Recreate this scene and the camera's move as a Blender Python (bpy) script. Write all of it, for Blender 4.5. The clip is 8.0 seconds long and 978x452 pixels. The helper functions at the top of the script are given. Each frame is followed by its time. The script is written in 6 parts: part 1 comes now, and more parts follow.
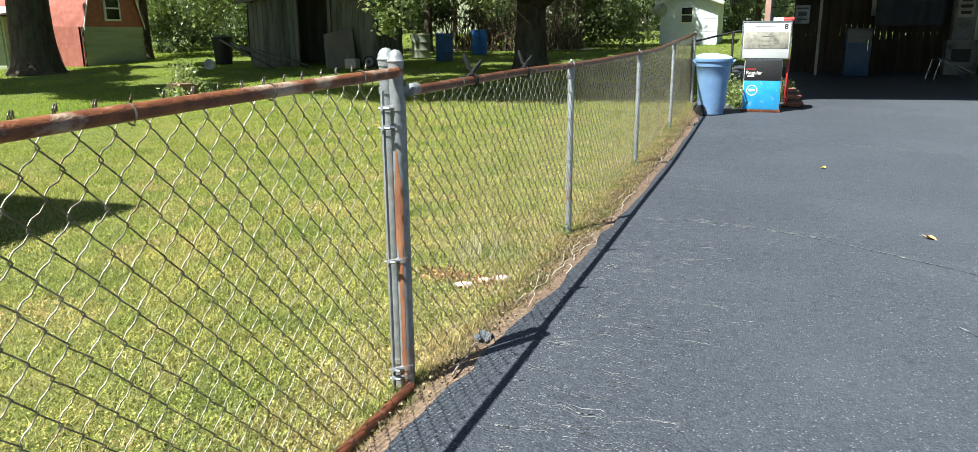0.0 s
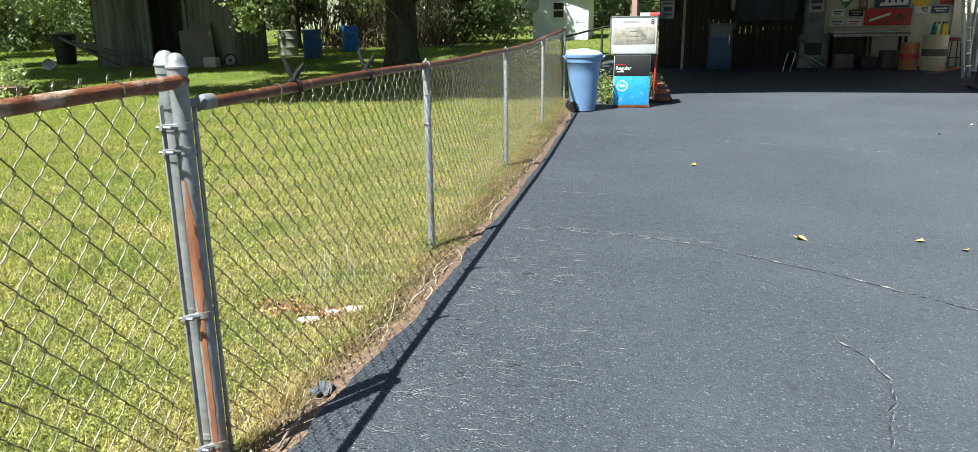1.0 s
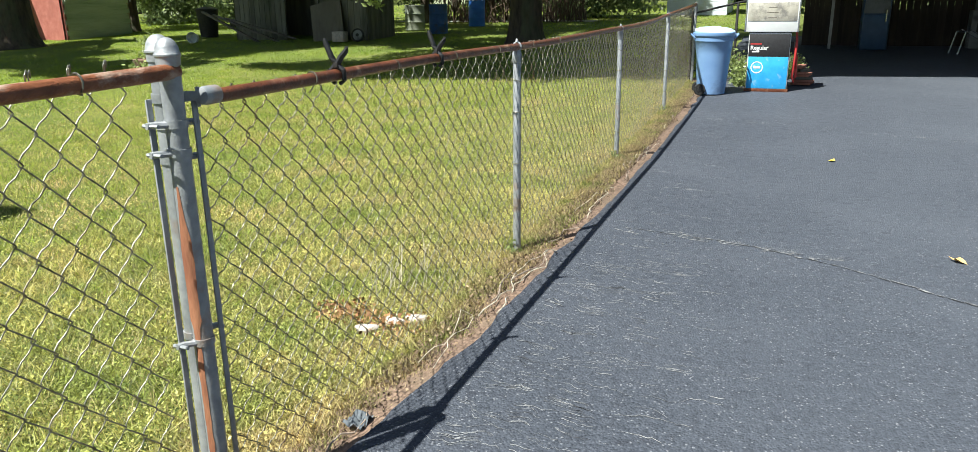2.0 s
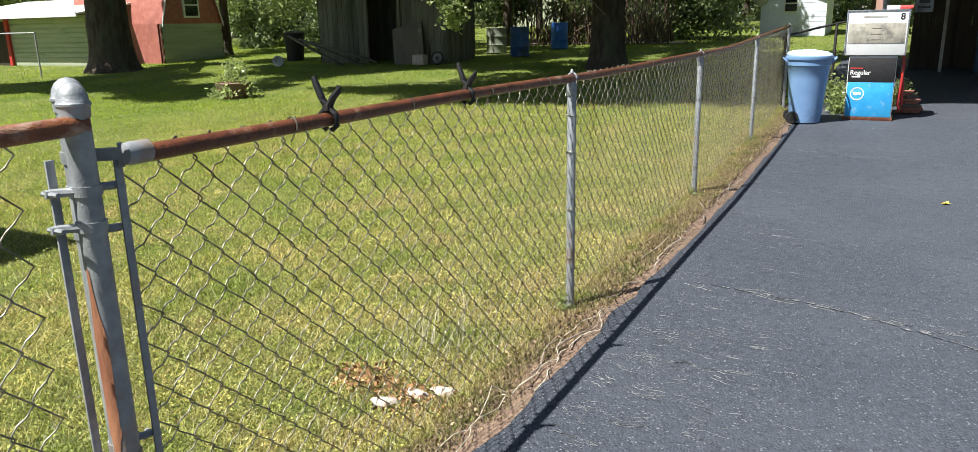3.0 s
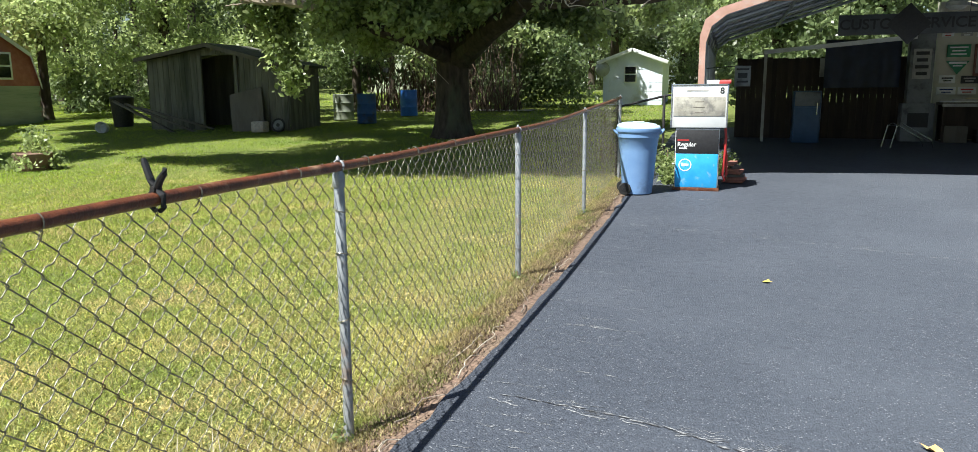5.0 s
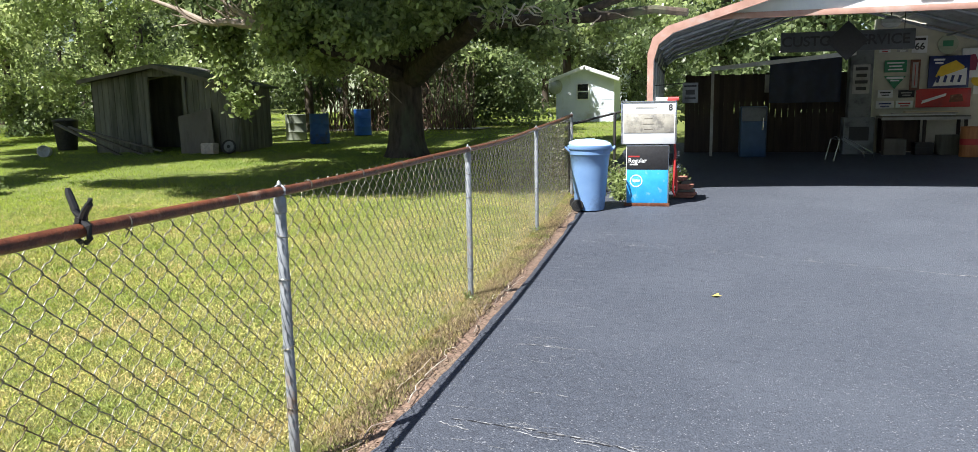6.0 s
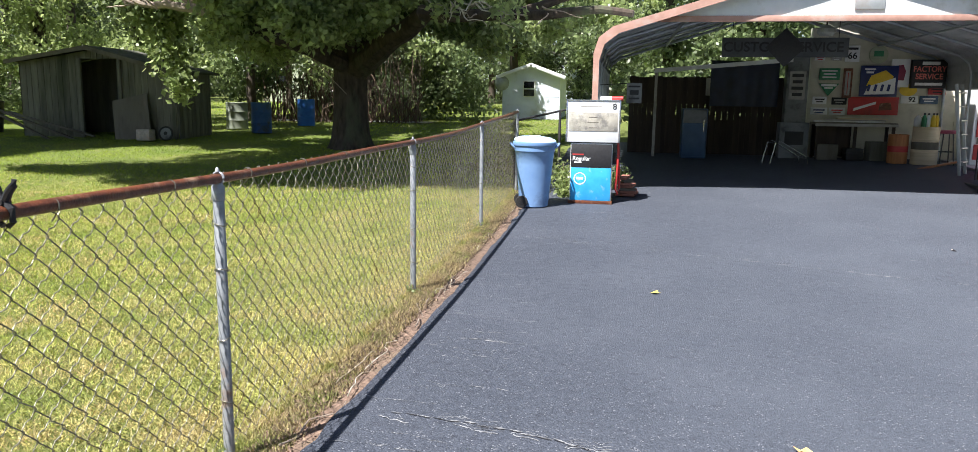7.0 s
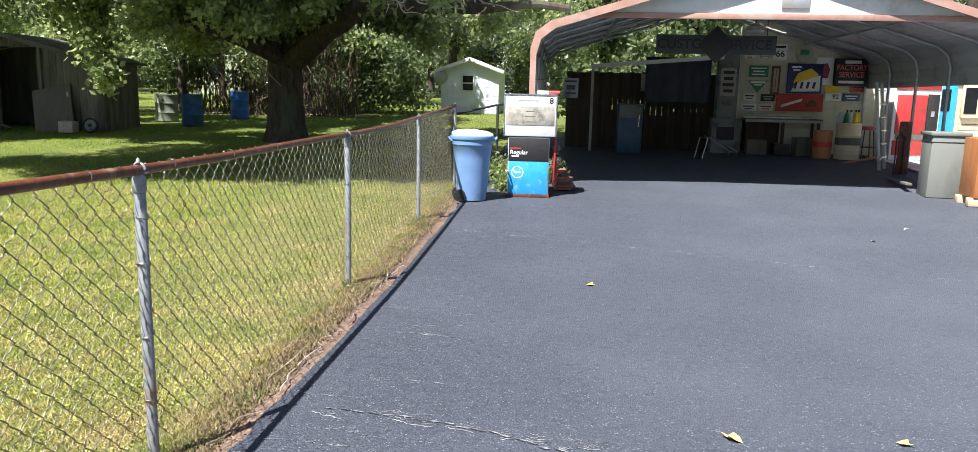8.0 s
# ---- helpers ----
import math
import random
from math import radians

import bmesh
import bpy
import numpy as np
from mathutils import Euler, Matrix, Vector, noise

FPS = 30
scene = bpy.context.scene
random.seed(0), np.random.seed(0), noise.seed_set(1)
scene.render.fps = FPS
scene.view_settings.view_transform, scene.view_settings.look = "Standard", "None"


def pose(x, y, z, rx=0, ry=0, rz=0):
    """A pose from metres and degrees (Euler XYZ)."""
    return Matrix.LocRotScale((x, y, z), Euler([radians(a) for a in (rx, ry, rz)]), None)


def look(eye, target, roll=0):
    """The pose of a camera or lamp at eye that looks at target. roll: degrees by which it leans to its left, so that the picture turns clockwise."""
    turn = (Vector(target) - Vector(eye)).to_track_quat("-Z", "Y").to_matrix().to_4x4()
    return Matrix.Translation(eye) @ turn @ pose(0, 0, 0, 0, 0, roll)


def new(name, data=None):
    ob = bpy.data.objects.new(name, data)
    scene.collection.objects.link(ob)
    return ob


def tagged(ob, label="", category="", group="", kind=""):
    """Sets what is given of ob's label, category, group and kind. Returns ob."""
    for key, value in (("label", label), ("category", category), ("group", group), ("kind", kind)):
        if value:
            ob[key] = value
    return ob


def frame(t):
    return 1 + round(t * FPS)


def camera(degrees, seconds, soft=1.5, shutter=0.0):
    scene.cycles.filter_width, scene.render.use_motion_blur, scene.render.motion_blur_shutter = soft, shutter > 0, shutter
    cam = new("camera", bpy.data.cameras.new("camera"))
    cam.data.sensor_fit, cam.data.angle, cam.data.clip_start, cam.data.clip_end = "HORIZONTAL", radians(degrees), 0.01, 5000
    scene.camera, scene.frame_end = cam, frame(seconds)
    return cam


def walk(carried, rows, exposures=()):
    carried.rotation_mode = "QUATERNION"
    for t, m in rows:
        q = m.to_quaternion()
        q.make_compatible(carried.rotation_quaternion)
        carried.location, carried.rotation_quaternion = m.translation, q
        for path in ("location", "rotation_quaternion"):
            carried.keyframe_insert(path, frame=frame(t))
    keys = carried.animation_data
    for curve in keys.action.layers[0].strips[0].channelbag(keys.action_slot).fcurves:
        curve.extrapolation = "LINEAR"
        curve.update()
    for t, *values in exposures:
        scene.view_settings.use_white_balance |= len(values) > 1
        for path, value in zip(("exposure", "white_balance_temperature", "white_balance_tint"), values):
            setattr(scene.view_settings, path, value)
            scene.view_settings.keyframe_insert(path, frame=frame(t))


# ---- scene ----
cam = camera(65.7, 8.0, soft=0.4)
PATH = [
    (0, (0.062, 0.1, 1.493), (-0.615, 1.916, 0.999), -0.5),
    (0.5, (0.081, 0.423, 1.486), (-0.42, 2.299, 1.007), 0.2),
    (1, (0.084, 0.687, 1.498), (-0.304, 2.583, 0.99), -0.7),
    (1.5, (0.166, 1.009, 1.5), (-0.423, 2.848, 0.98), -1.9),
    (1.7, (0.187, 1.117, 1.502), (-0.459, 2.931, 0.962), -1.6),
    (2.8, (0.138, 1.766, 1.528), (-0.693, 3.493, 0.957), -0.5),
    (3, (0.149, 1.89, 1.529), (-0.757, 3.598, 1.019), -1.1),
    (3.3, (0.198, 2.054, 1.549), (-0.866, 3.666, 1.028), -1.1),
    (3.5, (0.21, 2.153, 1.553), (-0.837, 3.784, 1.058), -1.1),
    (4, (0.248, 2.395, 1.557), (-0.565, 4.176, 1.151), 0.1),
    (4.5, (0.246, 2.625, 1.566), (-0.402, 4.477, 1.176), -0.5),
    (5, (0.297, 2.7, 1.587), (-0.297, 4.577, 1.233), -0.4),
    (5.2, (0.325, 2.72, 1.607), (-0.242, 4.608, 1.269), -0.5),
    (6.5, (0.343, 2.746, 1.598), (-0.085, 4.675, 1.288), -0.5),
    (7, (0.34, 2.752, 1.59), (-0.004, 4.696, 1.268), 0.8),
    (7.5, (0.334, 2.765, 1.577), (0.026, 4.711, 1.233), 1.4),
    (8, (0.369, 2.769, 1.576), (0.182, 4.732, 1.243), 1.3),
]
EXPOSURES = [(0.0, 1.19, 6600, 2), (1.5, 1.20, 6600, 2), (3.0, 0.99, 6720, 8), (4.0, 0.98, 6680, 8), (5.0, 1.18, 6480, 6), (6.5, 1.33, 6450, 13), (8.0, 1.30, 6450, 13)]
walk(cam, [(t, look(eye, target, roll)) for t, eye, target, roll in PATH], EXPOSURES)

# ---- world and sun ----
SUN_FROM = Vector((-0.315, -0.485, 1.0)).normalized()
world = bpy.data.worlds.new("world")
scene.world = world
world.use_nodes = True
wn = world.node_tree.nodes
sky = wn.new("ShaderNodeTexSky")
sky.sky_type, sky.sun_disc = "NISHITA", False
sky.sun_elevation = math.asin(SUN_FROM.z)
sky.sun_rotation = math.atan2(SUN_FROM.x, SUN_FROM.y)
wn["Background"].inputs["Strength"].default_value = 0.05
world.node_tree.links.new(sky.outputs["Color"], wn["Background"].inputs["Color"])
sun = new("sun", bpy.data.lights.new("sun", "SUN"))
sun.data.energy, sun.data.angle, sun.data.color = 5.0, radians(0.55), (1.0, 0.982, 0.945)
sun.matrix_world = look(SUN_FROM * 60, (0, 0, 0))


# ---- materials ----
def mat(name, c1, c2, scale=8.0, rough=0.7, metal=0.0, bump=0.15, fine=60.0, stain=None, stain_scale=1.5,
        stain_amount=0.45, stretch=(1, 1, 1), vary=0.0, island=0.0, coat=0.0, translucent=0.0, spots=None):
    """Two-scale procedural surface: grain between c1 and c2, patches of stain, fine relief."""
    m = bpy.data.materials.new(name)
    m.use_nodes = True
    n, ln = m.node_tree.nodes, m.node_tree.links
    bsdf = n["Principled BSDF"]
    co = n.new("ShaderNodeTexCoord")
    mp = n.new("ShaderNodeMapping")
    mp.inputs["Scale"].default_value = stretch
    ln.new(co.outputs["Object"], mp.inputs["Vector"])

    def noise_tex(s, detail=6.0, rougher=0.6):
        t = n.new("ShaderNodeTexNoise")
        t.inputs["Scale"].default_value = s
        t.inputs["Detail"].default_value = detail
        t.inputs["Roughness"].default_value = rougher
        ln.new(mp.outputs["Vector"], t.inputs["Vector"])
        return t

    grain = noise_tex(scale)
    ramp = n.new("ShaderNodeValToRGB")
    ramp.color_ramp.elements[0].position, ramp.color_ramp.elements[1].position = 0.32, 0.68
    ramp.color_ramp.elements[0].color, ramp.color_ramp.elements[1].color = (*c1, 1), (*c2, 1)
    ln.new(grain.outputs["Fac"], ramp.inputs["Fac"])
    col = ramp.outputs["Color"]

    def blend(col, other, fac, kind="MIX"):
        mx = n.new("ShaderNodeMix")
        mx.data_type, mx.blend_type = "RGBA", kind
        ln.new(col, mx.inputs["A"])
        if isinstance(other, tuple):
            mx.inputs["B"].default_value = (*other, 1)
        else:
            ln.new(other, mx.inputs["B"])
        if isinstance(fac, float):
            mx.inputs["Factor"].default_value = fac
        else:
            ln.new(fac, mx.inputs["Factor"])
        return mx.outputs["Result"]

    if stain:
        big = noise_tex(stain_scale, 5.0, 0.65)
        r2 = n.new("ShaderNodeMapRange")
        r2.inputs["From Min"].default_value = 0.62 - 0.3 * stain_amount
        r2.inputs["From Max"].default_value = 0.78 - 0.3 * stain_amount
        ln.new(big.outputs["Fac"], r2.inputs["Value"])
        col = blend(col, stain, r2.outputs["Result"])
    if spots:
        colour, s, lo, hi = spots
        sp = noise_tex(s, 2.0, 0.5)
        r3 = n.new("ShaderNodeMapRange")
        r3.inputs["From Min"].default_value, r3.inputs["From Max"].default_value = lo, hi
        ln.new(sp.outputs["Fac"], r3.inputs["Value"])
        col = blend(col, colour, r3.outputs["Result"])
    if vary or island:
        src = n.new("ShaderNodeObjectInfo") if vary else n.new("ShaderNodeNewGeometry")
        hsv = n.new("ShaderNodeHueSaturation")
        mr = n.new("ShaderNodeMapRange")
        k = vary or island
        mr.inputs["To Min"].default_value, mr.inputs["To Max"].default_value = 1 - k, 1 + k
        ln.new(src.outputs["Random" if vary else "Random Per Island"], mr.inputs["Value"])
        ln.new(mr.outputs["Result"], hsv.inputs["Value"])
        ln.new(col, hsv.inputs["Color"])
        col = hsv.outputs["Color"]
    ln.new(col, bsdf.inputs["Base Color"])
    bsdf.inputs["Roughness"].default_value = rough
    bsdf.inputs["Metallic"].default_value = metal
    bsdf.inputs["Coat Weight"].default_value = coat
    if bump:
        bn = n.new("ShaderNodeBump")
        bn.inputs["Strength"].default_value = min(1.0, bump)
        bn.inputs["Distance"].default_value = 0.01
        ln.new(noise_tex(fine, 4.0).outputs["Fac"], bn.inputs["Height"])
        ln.new(bn.outputs["Normal"], bsdf.inputs["Normal"])
    if translucent:
        tr = n.new("ShaderNodeBsdfTranslucent")
        bright = n.new("ShaderNodeHueSaturation")
        bright.inputs["Value"].default_value = 1.7
        bright.inputs["Hue"].default_value = 0.485
        ln.new(col, bright.inputs["Color"])
        ln.new(bright.outputs["Color"], tr.inputs["Color"])
        mixer = n.new("ShaderNodeMixShader")
        mixer.inputs["Fac"].default_value = translucent
        ln.new(bsdf.outputs["BSDF"], mixer.inputs[1])
        ln.new(tr.outputs["BSDF"], mixer.inputs[2])
        ln.new(mixer.outputs["Shader"], n["Material Output"].inputs["Surface"])
    return m


def asphalt():
    """Sealed asphalt: small stones under a dark coat, worn bare on top here and there, faint wide blotches."""
    m = bpy.data.materials.new("sealed_asphalt")
    m.use_nodes = True
    n, ln = m.node_tree.nodes, m.node_tree.links
    bsdf = n["Principled BSDF"]
    co = n.new("ShaderNodeTexCoord").outputs["Object"]

    def tex(kind, scale, detail=4.0):
        t = n.new(kind)
        t.inputs["Scale"].default_value = scale
        if kind == "ShaderNodeTexNoise":
            t.inputs["Detail"].default_value = detail
        ln.new(co, t.inputs["Vector"])
        return t

    def span(value, lo, hi, to_lo=0.0, to_hi=1.0):
        r = n.new("ShaderNodeMapRange")
        for key, x in (("From Min", lo), ("From Max", hi), ("To Min", to_lo), ("To Max", to_hi)):
            r.inputs[key].default_value = x
        ln.new(value, r.inputs["Value"])
        return r.outputs["Result"]

    def mix(a, b, fac):
        x = n.new("ShaderNodeMix")
        x.data_type = "RGBA"
        for key, q in (("A", a), ("B", b)):
            if isinstance(q, tuple):
                x.inputs[key].default_value = (*q, 1)
            else:
                ln.new(q, x.inputs[key])
        ln.new(fac, x.inputs["Factor"])
        return x.outputs["Result"]

    def times(a, b):
        x = n.new("ShaderNodeMath")
        x.operation = "MULTIPLY"
        ln.new(a, x.inputs[0])
        ln.new(b, x.inputs[1])
        return x.outputs["Value"]

    stones = tex("ShaderNodeTexVoronoi", 95)
    tone = n.new("ShaderNodeSeparateColor")
    ln.new(stones.outputs["Color"], tone.inputs["Color"])
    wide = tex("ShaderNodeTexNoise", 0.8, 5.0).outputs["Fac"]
    mid = tex("ShaderNodeTexNoise", 14, 5.0).outputs["Fac"]
    col = mix((0.038, 0.044, 0.057), (0.069, 0.078, 0.099), tone.outputs["Red"])
    col = mix(col, (0.080, 0.089, 0.110), span(wide, 0.45, 0.75, 0.0, 0.45))
    col = mix(col, (0.030, 0.033, 0.044), span(mid, 0.56, 0.72, 0.0, 0.6))
    # paler, greyer tone away from the fence side, broken by the wide noise
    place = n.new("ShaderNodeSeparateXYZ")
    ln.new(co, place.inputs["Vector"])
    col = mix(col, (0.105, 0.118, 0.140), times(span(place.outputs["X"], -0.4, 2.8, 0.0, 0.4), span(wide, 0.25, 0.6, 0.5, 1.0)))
    # single stones whose coat has worn off
    bare = times(span(tone.outputs["Green"], 0.86, 0.90), times(span(stones.outputs["Distance"], 0.55, 0.30), span(mid, 0.40, 0.52)))
    col = mix(col, (0.19, 0.20, 0.225), bare)
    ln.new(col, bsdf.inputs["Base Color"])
    ln.new(span(mid, 0.3, 0.7, 0.62, 0.78), bsdf.inputs["Roughness"])
    bsdf.inputs["Specular IOR Level"].default_value = 0.22
    bump = n.new("ShaderNodeBump")
    bump.inputs["Strength"].default_value = 0.9
    bump.inputs["Distance"].default_value = 0.004
    ln.new(span(stones.outputs["Distance"], 0.0, 0.7, 1.0, 0.0), bump.inputs["Height"])
    rough_lay = n.new("ShaderNodeBump")
    rough_lay.inputs["Strength"].default_value = 0.5
    rough_lay.inputs["Distance"].default_value = 0.012
    ln.new(mid, rough_lay.inputs["Height"])
    ln.new(rough_lay.outputs["Normal"], bump.inputs["Normal"])
    ln.new(bump.outputs["Normal"], bsdf.inputs["Normal"])
    return m


